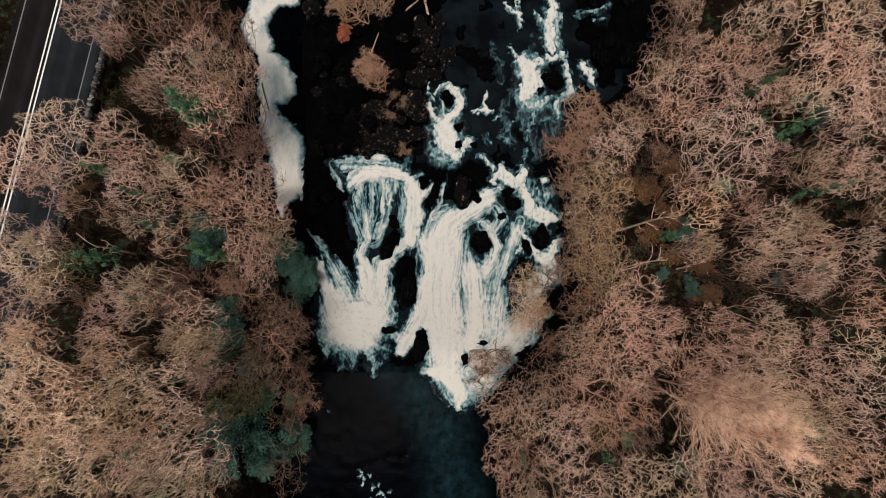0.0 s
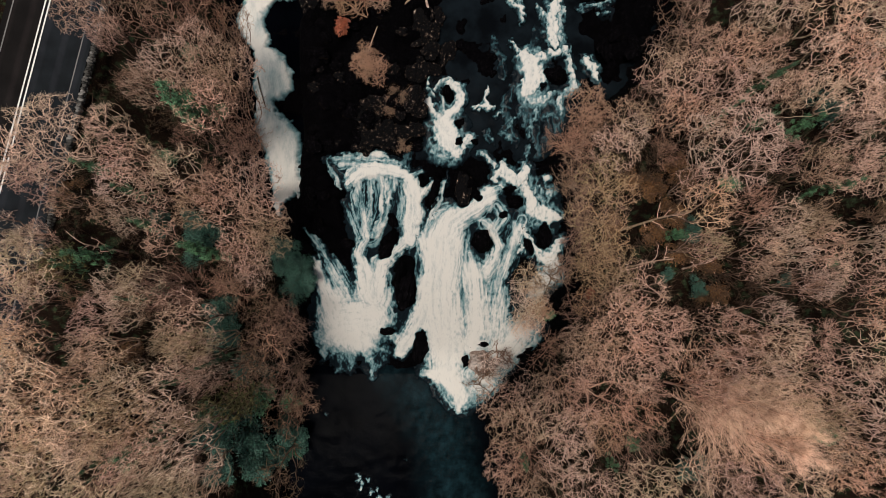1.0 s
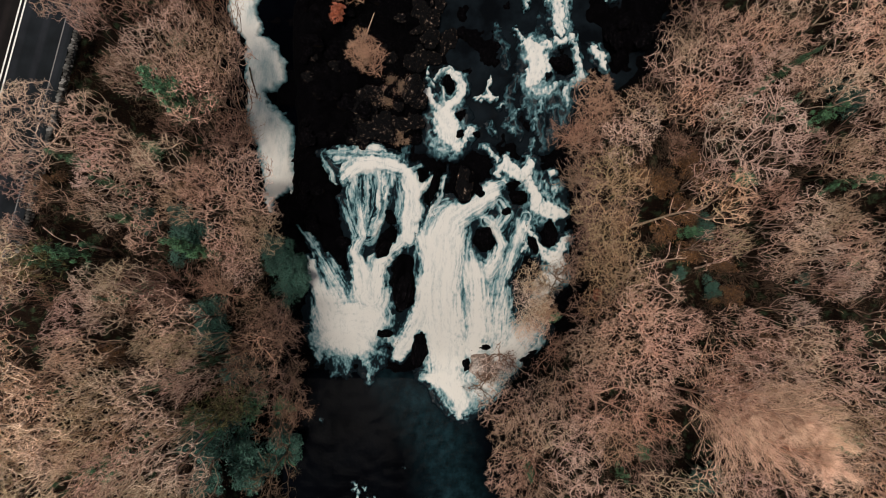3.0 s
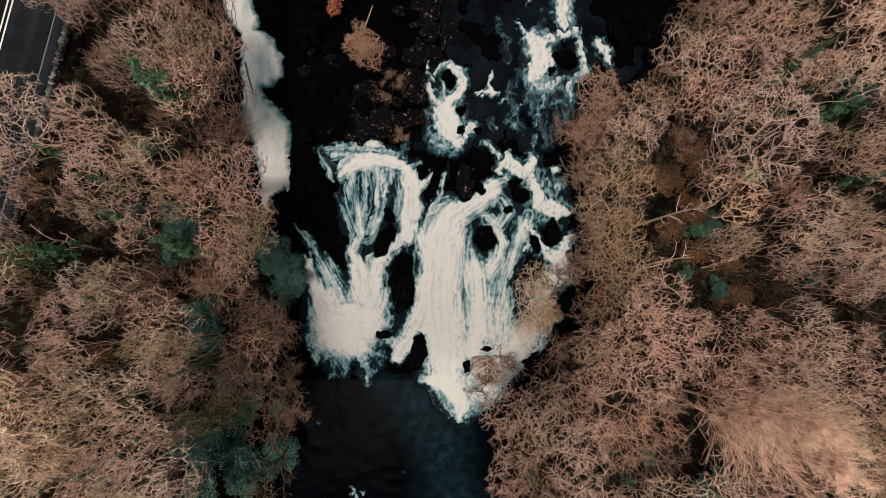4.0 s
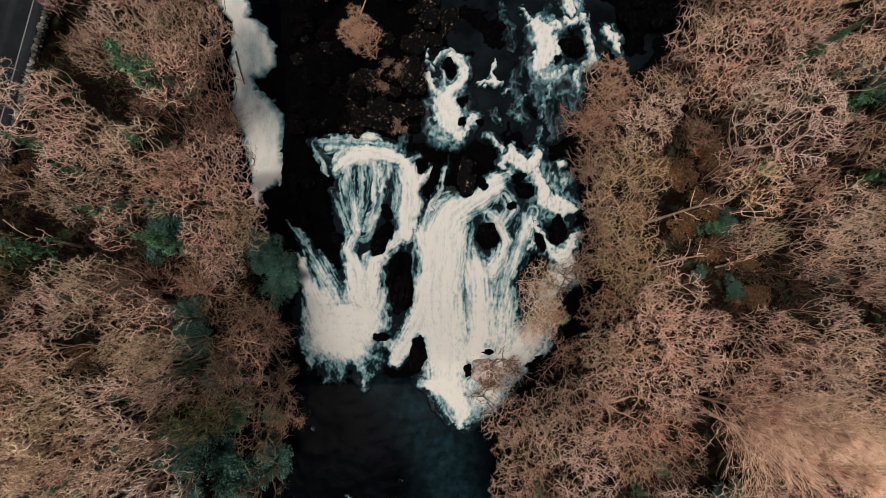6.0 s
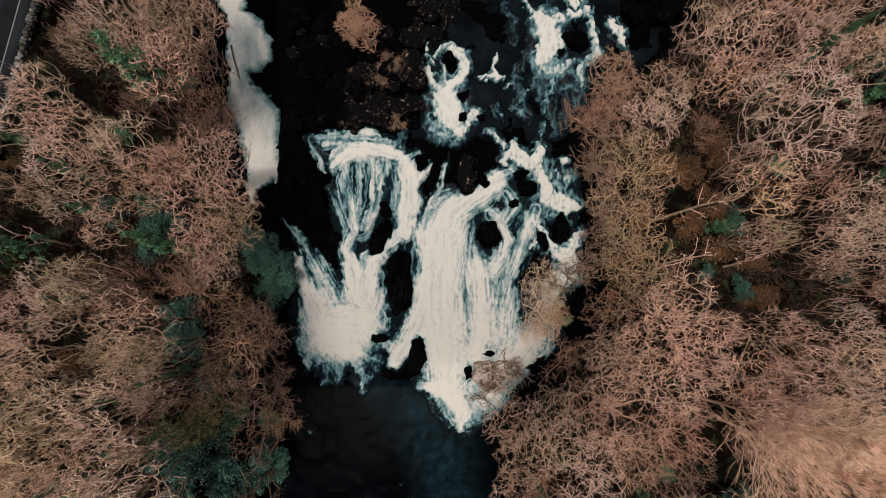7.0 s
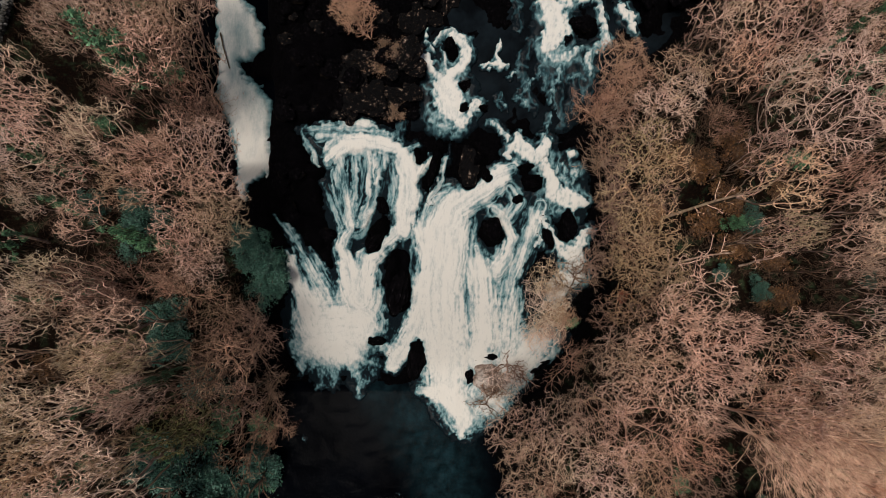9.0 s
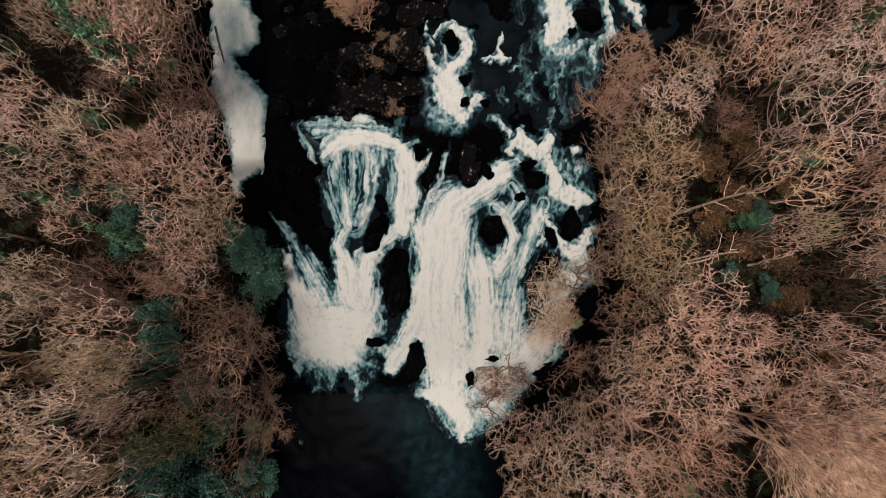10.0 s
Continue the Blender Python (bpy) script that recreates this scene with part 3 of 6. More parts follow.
slab(1.6, 15.2, 0.55, 0.51, 0)
slab(1.4, 13.4, 0.47, 0.31, 10)
slab(0.4, 17.6, 0.67, 0.51, 100)
slab(2.9, 13.5, 0.35, 0.31, 0)
slab(9.9, 19.2, 1.16, 0.77, 0)
slab(8.8, 18.2, 0.35, 0.35, 0)


def fall_profile(y):
    """Height of the water along the river, with its breaks eased."""
    return sum(np.interp(y + k, WATER_Y, WATER_Z) for k in np.linspace(-1.5, 1.5, 9)) / 9


def water_level(x, y):
    z = fall_profile(y)
    side = smooth(-12.6, -14.0, x) * smooth(7.5, 10.5, y)
    return z * (1 - side) + (9.6 + 0.04 * (y - 10)) * side


def along(x, y, points):
    """How far along a stream's centre line a place lies, how far beside it, and the stream's half width there."""
    best = np.full(x.shape, 1e9)
    s_at, u_at, w_at = np.zeros(x.shape), np.zeros(x.shape), np.ones(x.shape)
    run = 0.0
    for (ax, ay, aw), (bx, by, bw) in zip(points, points[1:]):
        dx, dy = bx - ax, by - ay
        length = math.hypot(dx, dy)
        f = np.clip(((x - ax) * dx + (y - ay) * dy) / length ** 2, 0, 1)
        ox, oy = x - ax - f * dx, y - ay - f * dy
        w = aw + (bw - aw) * f
        d = np.hypot(ox, oy) / w
        nearer = d < best
        best = np.where(nearer, d, best)
        s_at = np.where(nearer, run + f * length, s_at)
        u_at = np.where(nearer, np.sign(dx * oy - dy * ox) * np.hypot(ox, oy), u_at)
        w_at = np.where(nearer, w, w_at)
        run += length
    return s_at, u_at, w_at, best


def foam_at(x, y, only=None, each=False):
    """Density of the white water, streaked along the flow; with each, also which stream it belongs to."""
    jx = x + 0.6 * (fbm(x * 1.1, y * 1.1) - 0.5) + 0.5 * (fbm(x * 3.4 + 9, y * 3.4, 3) - 0.5)
    jy = y + 0.6 * (fbm(x * 1.1 + 40, y * 1.1 + 9) - 0.5) + 0.5 * (fbm(x * 3.4, y * 3.4 + 21, 3) - 0.5)
    out, held, thin, owner = np.zeros(x.shape), np.zeros(x.shape), np.zeros(x.shape), np.full(x.shape, -1)
    for k, (name, strength, points) in enumerate(STREAMS):
        if name == "pool_drift" or only and name != only:
            continue
        near = np.ones(x.shape, dtype=bool)
        for axis, v in ((0, x), (1, y)):
            side = [p[axis] for p in points]
            reach = max(p[2] for p in points) * 2.3 + 0.6
            near &= (v > min(side) - reach) & (v < max(side) + reach)
        if not near.any():
            continue
        s, u, w, d = along(jx[near], jy[near], points)
        s2, u2 = along(x[near] + 0.25 * (jx - x)[near], y[near] + 0.25 * (jy - y)[near], points)[:2]
        streak, fine = fbm(u2 * 2.6 + 31 * k, s2 * 0.22 + 7 * k, 3), fbm(u2 * 8.0 + 11 * k, s2 * 0.8, 3)
        cloud, spatter = fbm(x[near] * 1.1 + 3 * k, y[near] * 1.1, 4), fbm(x[near] * 5.5 + 5 * k, y[near] * 3.5, 4)
        milky = name == "side_channel"
        calm = smooth(-2.5, -5.0, y[near]) * (0.35 if name == "right_fall" else 1.0)
        rough = 0.12 + 0.08 * smooth(4.0, 0.0, y[near])
        grain = ((0.42 - 0.5 * rough) * streak + (0.42 - 0.5 * rough) * fine + 0.16 * fbm(x[near] * 3.3 + 9, y[near] * 1.3 + 3 * k, 3) + rough * spatter) * (1 - calm) + (0.6 * cloud + 0.4 * spatter) * calm
        if name in ("mid_cascade", "upper_cascade", "right_rill"):
            grain = 0.5 * spatter + 0.2 * fine + 0.3 * streak
        grain = np.clip((grain - 0.5) * 2.9 + 0.5, 0, 1)
        body = smooth(1.2, 0.62, d) if milky else smooth(1.5, 0.15, d)
        if not milky:
            length = sum(math.hypot(q[0] - p[0], q[1] - p[1]) for p, q in zip(points, points[1:]))
            ease = min(0.9, 0.3 * length)
            body = body * (0.75 + 0.25 * smooth(0, ease, s))
        value = smooth(0.0, 1.0, 1.25 * body * strength - (0.74 - 0.3 * calm) * (1 - grain) * (1 - 0.3 * smooth(0.7, 1.0, body * strength)))
        if name in ("mid_cascade", "upper_cascade", "right_rill"):
            thread = np.clip(1 - 5.0 * np.abs(fbm(x[near] * 1.5 + 9 + 0.8 * streak, y[near] * 1.1 + 3 * k, 3) - 0.5), 0, 1) ** 2
            ragged = smooth(0.42, 0.95, smooth(1.2, 0.35, d) * strength * (0.55 + 0.9 * spatter))
            value = np.maximum(ragged, 0.5 * strength * smooth(1.75, 0.8, d) * thread * (0.3 + spatter))
            body = np.maximum(body, 0.4 * smooth(1.75, 1.2, d))
        value = body * strength * (0.4 + 1.25 * fbm(x[near] * 1.0, y[near] * 0.5, 4) + 0.2 * smooth(17, 12, y[near])) if milky else value
        more = (body * strength > held[near]) & (body > 0.02)
        held[near], owner[near] = np.where(more, body * strength, held[near]), np.where(more, k, owner[near])
        thin[near] = np.where(more, 0.0 if milky else 0.22 * (1 - smooth(0.15, 0.7, grain)) * (1 - 0.6 * calm), thin[near])
        out[near] = 1 - (1 - out[near]) * (1 - value)
    out = np.clip(out * (1 - thin), 0, 1)
    return (out, owner, held) if each else out


def slab_at(x, y):
    out = np.zeros(x.shape)
    jx, jy = x + 1.1 * (fbm(x * 1.1, y * 1.1) - 0.5), y + 1.1 * (fbm(x * 1.1 + 7, y * 1.1 + 3) - 0.5)
    for sx, sy, a, b, turn in SLABS:
        c, s = math.cos(radians(turn)), math.sin(radians(turn))
        u, v = (jx - sx) * c + (jy - sy) * s, -(jx - sx) * s + (jy - sy) * c
        out = np.maximum(out, smooth(1.06, 0.74, np.hypot(u / a, v / b)))
    return out


def outside(x, y):
    """Metres beyond the gorge's edge; negative in the gorge."""
    wob = 1.3 * (fbm(x * 0.35, y * 0.35) - 0.5)
    return np.maximum(np.interp(y, LEFT_Y, LEFT_X) - x, x - np.interp(y, RIGHT_Y, RIGHT_X)) + wob


def land(x, y):
    """Height of the ground and how far it is bare wet slate."""
    zw, d = water_level(x, y), outside(x, y)
    left = x < -2
    d0 = np.clip(d, 0, 200)
    target = np.where(left, np.interp(d0, [0, 5, 14, 22], [12.2, 13.2, 16.6, 17.2]), np.interp(d0, [0, 6, 18, 60], [11.8, 12.8, 14.8, 19]))
    target = np.maximum(target, zw + 0.9)
    bank = zw + (target - zw) * smooth(-0.3, 4.5, d) + 1.6 * (fbm(x * 0.22, y * 0.22) - 0.5) * smooth(2, 8, d)
    crag = fbm(x * 0.55, y * 0.55, 5)
    ledge = np.abs(fbm(x * 0.9 + 3, y * 0.9, 4) - 0.5) * 2
    bed = zw - 0.75 + 1.25 * smooth(0.3, 0.75, crag) - 0.35 * ledge
    bed = bed - 0.25 * smooth(12.5, 14.5, y) * smooth(1.0, 3.0, x)
    island = smooth(-13.2, -11.6, x) * smooth(-1.0, -3.4, x - 0.12 * (y - 12)) * smooth(11.6, 13.6, y)
    bed = bed + island * (1.15 + 0.9 * (crag - 0.35) - 0.4 * ledge)
    shelf = smooth(-15, -12.8, x) * smooth(-8.2, -10.8, x) * smooth(1.5, 4.5, y) * smooth(12.5, 11, y)
    bed = bed + shelf * 0.9
    ledge_r = smooth(12.2, 13.6, x) * smooth(15.2, 17.6, y + 0.1 * x)
    bed = bed + ledge_r * (0.9 + 0.8 * (crag - 0.4))
    fall = smooth(13.2, 11.5, y) * smooth(-9, -6.5, y)
    bed = bed + fall * (0.5 + 0.5 * (crag - 0.4))
    under = smooth(0.02, 0.2, foam_at(x, y, None, True)[2])
    bed = bed * (1 - under) + np.minimum(bed, zw - 0.45) * under
    bed = bed + slab_at(x, y) * (0.9 + 0.5 * crag)
    pool = smooth(-7.5, -9.5, y)
    bed = bed * (1 - pool) + (zw - 1.0 + 0.7 * crag) * pool
    inside = smooth(0.6, -0.6, d)
    z = bank * (1 - inside) + bed * inside
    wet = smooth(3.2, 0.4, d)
    on_road = smooth(5.6, 4.2, np.abs(x - road_x(y) - 0.5))
    z = z * (1 - on_road) + (ROAD_Z - 0.12) * on_road
    return z, wet


def land_z(x, y):
    return float(land(np.array([float(x)]), np.array([float(y)]))[0][0])


def graded(a, b, step, far):
    """Coordinates: even steps from a to b, growing out to the horizon."""
    mid = list(np.arange(a, b + 1e-6, step))
    lo, hi, g = [a], [b], step
    while hi[-1] < far:
        g *= 1.35
        hi.append(hi[-1] + g)
        lo.append(lo[-1] - g)
    return np.array(lo[:0:-1] + mid + hi[1:])


gx, gy = graded(-24, 22, 0.2, 900), graded(-30, 34, 0.2, 900)
X, Y = np.meshgrid(gx, gy)
Z, WET = land(X, Y)
far = smooth(60, 400, np.hypot(X, Y))
Z = Z + far * 30 * (fbm(X * 0.006, Y * 0.006) - 0.3)
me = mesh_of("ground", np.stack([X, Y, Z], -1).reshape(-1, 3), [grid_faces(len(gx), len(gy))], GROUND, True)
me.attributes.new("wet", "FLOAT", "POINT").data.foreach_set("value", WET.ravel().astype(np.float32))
tagged(new("ground", me), "wooded river banks of leaf litter, moss and wet black slate", "ground", kind="structure")

# ---- water ----
def water_sheet(name, x0, x1, y0, y1, mat, label):
    ax, ay = np.arange(x0, x1 + 0.01, 0.3), np.arange(y0, y1 + 0.01, 0.3)
    x, y = np.meshgrid(ax, ay)
    level = 9.6 + 0.04 * (y - 10) if x1 < -10 else fall_profile(y)
    z = level + 0.06 * (fbm(x * 1.5, y * 1.5) - 0.5) - 1.6 * smooth(12.6, 10.6, y) * smooth(-9.2, -6.4, y)
    me = mesh_of(name, np.stack([x, y, z], -1).reshape(-1, 3), [grid_faces(len(ax), len(ay))], mat, True)
    bubbles = np.zeros(x.shape)
    for drift, strength, points in STREAMS:
        if drift == "pool_drift":
            d = along(x + 2 * (fbm(x * 0.5, y * 0.5) - 0.5), y + 2 * (fbm(x * 0.5 + 9, y * 0.5) - 0.5), points)[3]
            bubbles = np.maximum(bubbles, smooth(1.4, 0.0, d) * strength * (0.2 + 0.8 * fbm(x * 1.6, y * 0.8)))
    me.attributes.new("bubbles", "FLOAT", "POINT").data.foreach_set("value", bubbles.ravel().astype(np.float32))
    return tagged(new(name, me), label, "water", kind="structure")


water_sheet("water_river", -10.2, 21, 10.6, 60, RIVER, "shallow river water above the falls, sky reflection put into its slate-grey colour")
water_sheet("water_pool", -21, 21, -60, -6.4, POOL, "deep black peaty pool below the falls")
water_sheet("water_channel", -21, -12.6, 10.6, 60, POOL, "dark water in the side channel's chasm")


def patches(owner):
    """Connected patches of cells that belong to the same stream."""
    cells = owner.tolist()
    rows, cols = owner.shape
    seen, found = np.zeros(owner.shape, dtype=bool).tolist(), []
    for i, j in np.argwhere(owner >= 0).tolist():
        if seen[i][j]:
            continue
        seen[i][j] = True
        stack, patch, k = [(i, j)], [], cells[i][j]
        while stack:
            r, c = stack.pop()
            patch.append((r, c))
            for p, q in ((r + 1, c), (r - 1, c), (r, c + 1), (r, c - 1)):
                if 0 <= p < rows and 0 <= q < cols and not seen[p][q] and cells[p][q] == k:
                    seen[p][q] = True
                    stack.append((p, q))
        found.append(patch)
    return found


def white_water(name, box, label, lift=0.12, thick=0.4):
    """One body of white water on its ledges, each of its strands a part, thinned to nothing at the edges."""
    x0, x1, y0, y1 = box
    step = 0.07
    ax, ay = np.arange(x0, x1, step), np.arange(y0, y1, step)
    x, y = np.meshgrid(ax, ay)
    foam, owner, held = foam_at(x, y, None, True)
    white = np.pad(owner >= 0, 1)
    owner = np.where(np.isin(owner, [k for k, s in enumerate(STREAMS) if s[0] == name]), owner, -1)
    foam = foam * (1 - smooth(0.3, 0.8, slab_at(x, y)))
    z = water_level(x, y) + lift - 0.35 * smooth(0.12, 0.0, held) + thick * smooth(0, 0.9, held) + 0.12 * smooth(0, 0.9, held) * (fbm(x * 1.6, y * 0.5, 2) - 0.5)
    faces = grid_faces(len(ax), len(ay))
    of_face = owner.ravel()[faces[:, 0]]
    bare = slab_at(x, y).ravel()[faces].min(axis=1) > 0.85
    wet = (of_face >= 0) & ~bare
    thing = tagged(new("waterfall"), label, "waterfall", "falls of the river")
    verts = np.stack([x, y, z], -1).reshape(-1, 3)
    wide = len(ax) - 1
    mine = np.where(wet, of_face, -1).reshape(-1, wide)
    for _ in range(2):
        for patch in patches(mine):
            if len(patch) < 60:
                r, c = np.array(patch).T
                beside = [mine[i, j] for i, j in zip(np.r_[r, r, r + 1, r - 1], np.r_[c + 1, c - 1, c, c]) if 0 <= i < mine.shape[0] and 0 <= j < wide]
                beside = [k for k in beside if k >= 0 and k != mine[r[0], c[0]]]
                mine[r, c] = max(set(beside), key=beside.count) if beside else mine[r[0], c[0]] if len(patch) > 12 or white[r.min():r.max() + 3, c.min():c.max() + 3].all() else -1
    for patch in patches(mine):
        r, c = np.array(patch).T
        points = STREAMS[mine[r[0], c[0]]][2]
        own = faces[r * wide + c]
        used = np.unique(own)
        back = np.full(x.size, -1)
        back[used] = np.arange(len(used))
        broad = max(p[2] for p in points)
        kind = "plunge_foam" if min(p[1] for p in points) < -6 and broad > 1.2 else "curtain" if broad > 1.5 else "strand"
        me = mesh_of(kind, verts[used], [back[own]], MILKY_WATER if name == "side_channel" else WHITE_WATER, True)
        me.attributes.new("foam", "FLOAT", "POINT").data.foreach_set("value", foam.ravel()[used].astype(np.float32))
        part_of(kind, me, thing)
    return thing


white_water("left_fall", (-15, 1.5, -12.5, 13.5), "wide fan of white water plunging over slate into the pool")
white_water("right_fall", (-6.5, 12.5, -14, 11), "broad white curtain of water sliding down a slate slope")
white_water("right_rill", (3, 15, -2.5, 14), "thin broken rills of white water among black rocks")
white_water("side_channel", (-22, -12, 4.5, 31), "narrow side channel of milky white water in a black chasm")
white_water("mid_cascade", (-5, 8, 10.5, 21), "small foaming cascade round dark boulders above the falls")
white_water("upper_cascade", (3, 18, 11.0, 29), "broken white cascade among black rocks upstream")
white_water("pool_fleck", (-14, 2, -26, -13), "specks of foam over shallow rocks in the pool", 0.06, 0.03)

# ---- road ----
ys = np.arange(-70, 90, 2.0)


def road_strip(name, left, right, z, mat):
    """A strip along the road between two offsets from its double line."""
    cross = np.linspace(left, right, max(2, int((right - left) / 0.15)))
    y, u = np.meshgrid(ys, cross)
    me = mesh_of(name, np.stack([road_x(y) + u, y, np.full_like(y, z)], -1).reshape(-1, 3), [grid_faces(len(ys), len(cross))[:, ::-1]], mat)
    me.attributes.new("across", "FLOAT", "POINT").data.foreach_set("value", (u.ravel() * 3.6 - 0.6).astype(np.float32))
    return me


tagged(new("road", road_strip("road", -3.6, 0.0, ROAD_Z, ASPHALT_OLD)), "worn brownish-black asphalt lane of the road", "road", kind="structure")
tagged(new("road", road_strip("road", 0.0, 4.7, ROAD_Z + 0.004, ASPHALT_NEW)), "newer blue-grey asphalt lane of the road", "road", kind="structure")
for a, b, mat in ((-0.26, -0.12, LINE_WHITE), (0.12, 0.26, LINE_WHITE), (-3.05, -2.93, LINE_EDGE), (3.82, 3.92, LINE_EDGE)):
    tagged(new("road_marking", road_strip("road_marking", a, b, ROAD_Z + 0.01, mat)), "painted line along the asphalt road", "road marking", kind="structure")


def rock_mesh(name, seed, mat, rough=0.28, flat=0.75, detail=3):
    """A worn, cracked boulder about one metre across, standing on its base."""
    bm = bmesh.new()
    bmesh.ops.create_icosphere(bm, subdivisions=detail, radius=0.5)
    for v in bm.verts:
        p = v.co.copy()
        k = 1 + rough * 1.6 * noise.noise(p * 2.3 + Vector((seed * 3.1, 0, 0))) + rough * 0.8 * noise.noise(p * 5.7 + Vector((0, seed * 1.7, 0)))
        q = p * k
        step = 0.16
        q.z = (round(q.z / step) * step * 0.55 + q.z * 0.45) * flat
        v.co = q
    low = min(v.co.z for v in bm.verts)
    for v in bm.verts:
        v.co.z -= low * 0.6
    me = bpy.data.meshes.new(name)
    bm.to_mesh(me)
    bm.free()
    me.materials.append(mat)
    return me


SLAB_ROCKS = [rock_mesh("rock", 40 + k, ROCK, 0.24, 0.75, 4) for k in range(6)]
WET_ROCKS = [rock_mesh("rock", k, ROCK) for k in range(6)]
MOSSY_ROCKS = [rock_mesh("rock", 20 + k, MOSSY, 0.34, 0.7, 4) for k in range(5)]


def in_white_water(x, y):
    return float(foam_at(np.array([float(x)]), np.array([float(y)]), None, True)[2][0]) > 0.12


def rock(x, y, sx, sy, sz, turn, meshes, label, group="boulders in the river", sink=0.15):
    ob = new("rock", meshes[rs.randint(len(meshes))])
    ob.matrix_world = pose(x, y, land_z(x, y) - sink, rs.uniform(-8, 8), rs.uniform(-8, 8), turn) @ Matrix.Diagonal((sx, sy, sz, 1))
    return tagged(ob, label, "rock", group)


# slabs that stand out of the falls
for k, (sx, sy, a, b, turn) in enumerate(SLABS):
    rock(sx, sy, 1.4 * a, 1.4 * b, 1.3 * min(a, b) + 0.4, turn, MOSSY_ROCKS if k == 8 else SLAB_ROCKS, "slate slab with brown moss standing out of the falls" if k == 8 else "black wet slate slab standing out of the falls", "slabs in the falls", 0.35)
# mossy boulders of the island's lower end and of the middle of the river
for k in range(44):
    x, y = (rs.uniform(-7.6, -2.0), rs.uniform(12.9, 18.6)) if k < 28 else (rs.uniform(-2.2, 2.0), rs.uniform(19.4, 24.5))
    if in_white_water(x, y):
        continue
    s = rs.uniform(0.9, 2.0)
    rock(x, y, s, s * rs.uniform(0.65, 1), s * rs.uniform(0.5, 0.8), rs.uniform(0, 360), MOSSY_ROCKS, "slate boulder with brown moss, pale lichen and painted glints above the falls", sink=0.05)
# boulders on the island, in the upper river and along the foot of the banks
for k in range(95):
    x, y = rs.uniform(-12.5, -1.0), rs.uniform(12.8, 31)
    if in_white_water(x, y):
        continue
    s = rs.uniform(0.5, 1.7)
    bare = x < -6.5 and rs.rand() < 0.85 or rs.rand() < 0.35
    rock(x, y, s, s * rs.uniform(0.6, 1), s * rs.uniform(0.5, 0.9), rs.uniform(0, 360), WET_ROCKS if bare else MOSSY_ROCKS,
         "bare black slate boulder on the rocky island" if bare else "slate boulder with brown moss, lichen and painted glints on the rocky island")
for k in range(130):
    x, y = rs.uniform(1.5, 12), rs.uniform(12.5, 30)
    if in_white_water(x, y):
        continue
    s = rs.uniform(0.22, 1.0)
    rock(x, y, s, s * rs.uniform(0.6, 1), s * rs.uniform(0.5, 0.8), rs.uniform(0, 360), WET_ROCKS, "black wet boulder in the shallow river")
for k in range(26):
    y = rs.uniform(-26, -8)
    x = np.interp(y, LEFT_Y, LEFT_X) + rs.uniform(-0.8, 2.6)
    s = rs.uniform(0.4, 1.6)
    rock(x, y, s, s * rs.uniform(0.6, 1), s * 0.7, rs.uniform(0, 360), WET_ROCKS, "dark boulder at the edge of the pool")
for k in range(22):
    x, y = rs.uniform(13, 19.5), rs.uniform(19.5, 30)
    if in_white_water(x, y):
        continue
    s = rs.uniform(0.8, 2.2)
    rock(x, y, s, s * rs.uniform(0.5, 1), s * 0.6, rs.uniform(0, 360), WET_ROCKS, "black slate ledge block on the river bank")
for k in range(16):
    x, y = rs.uniform(-13.5, -9), rs.uniform(2.5, 12)
    if in_white_water(x, y):
        continue
    s = rs.uniform(0.6, 1.6)
    rock(x, y, s, s * rs.uniform(0.5, 1), s * 0.6, rs.uniform(0, 360), WET_ROCKS, "black slate block beside the falls")

# a brown mound washed by the spray at the foot of the falls; dark blocks are added to draw its shaded upper edge
MOUND_ROCKS = [rock_mesh("rock", 61, WASHED, 0.3, 0.7, 4)]
rock(4.5, -7.3, 3.9, 3.3, 2.6, 20, MOUND_ROCKS, "brown boulder washed by spray at the foot of the falls", sink=0.2)
for k in range(8):
    turn = math.radians(200 - 15.5 * k + rs.uniform(-7, 7))
    out = rs.uniform(0.92, 1.1)
    x, y, s = 4.4 + 1.85 * out * math.cos(turn), -7.2 + 1.7 * out * math.sin(turn), rs.uniform(0.35, 0.8)
    rock(x, y, s * rs.uniform(0.9, 1.6), s, s * 1.1, rs.uniform(0, 360), WET_ROCKS, "black block added as the shaded rim of the washed boulder", sink=-0.55)
for x, y, s in ((8.6, -6.6, 2.2), (9.6, -5.7, 1.8), (7.8, -7.6, 1.8), (9.4, -7.3, 2.0)):
    rock(x, y, s, s * 0.8, s * 0.6, rs.uniform(0, 360), WET_ROCKS, "black wet slate block in a hollow beside the falls")

# ---- trees ----
def tubes(segs, sides=3):
    """Tapered tubes from rows of two ends and two radii."""
    p0, p1, r0, r1 = segs
    d = p1 - p0
    d = d / np.maximum(np.linalg.norm(d, axis=1, keepdims=True), 1e-6)
    ref = np.where(np.abs(d[:, 2:3]) > 0.8, np.array([[1.0, 0, 0]]), np.array([[0, 0, 1.0]]))
    u = np.cross(d, ref)
    u /= np.linalg.norm(u, axis=1, keepdims=True)
    v = np.cross(d, u)
    a = np.arange(sides) * 2 * np.pi / sides
    ring = u[:, None] * np.cos(a)[None, :, None] + v[:, None] * np.sin(a)[None, :, None]
    verts = np.concatenate([p0[:, None] + ring * r0[:, None, None], p1[:, None] + ring * r1[:, None, None]], axis=1).reshape(-1, 3)
    base = (np.arange(len(p0)) * 2 * sides)[:, None]
    k = np.arange(sides)
    quads = np.stack([base + k, base + (k + 1) % sides, base + sides + (k + 1) % sides, base + sides + k], -1).reshape(-1, 4)
    return verts, quads


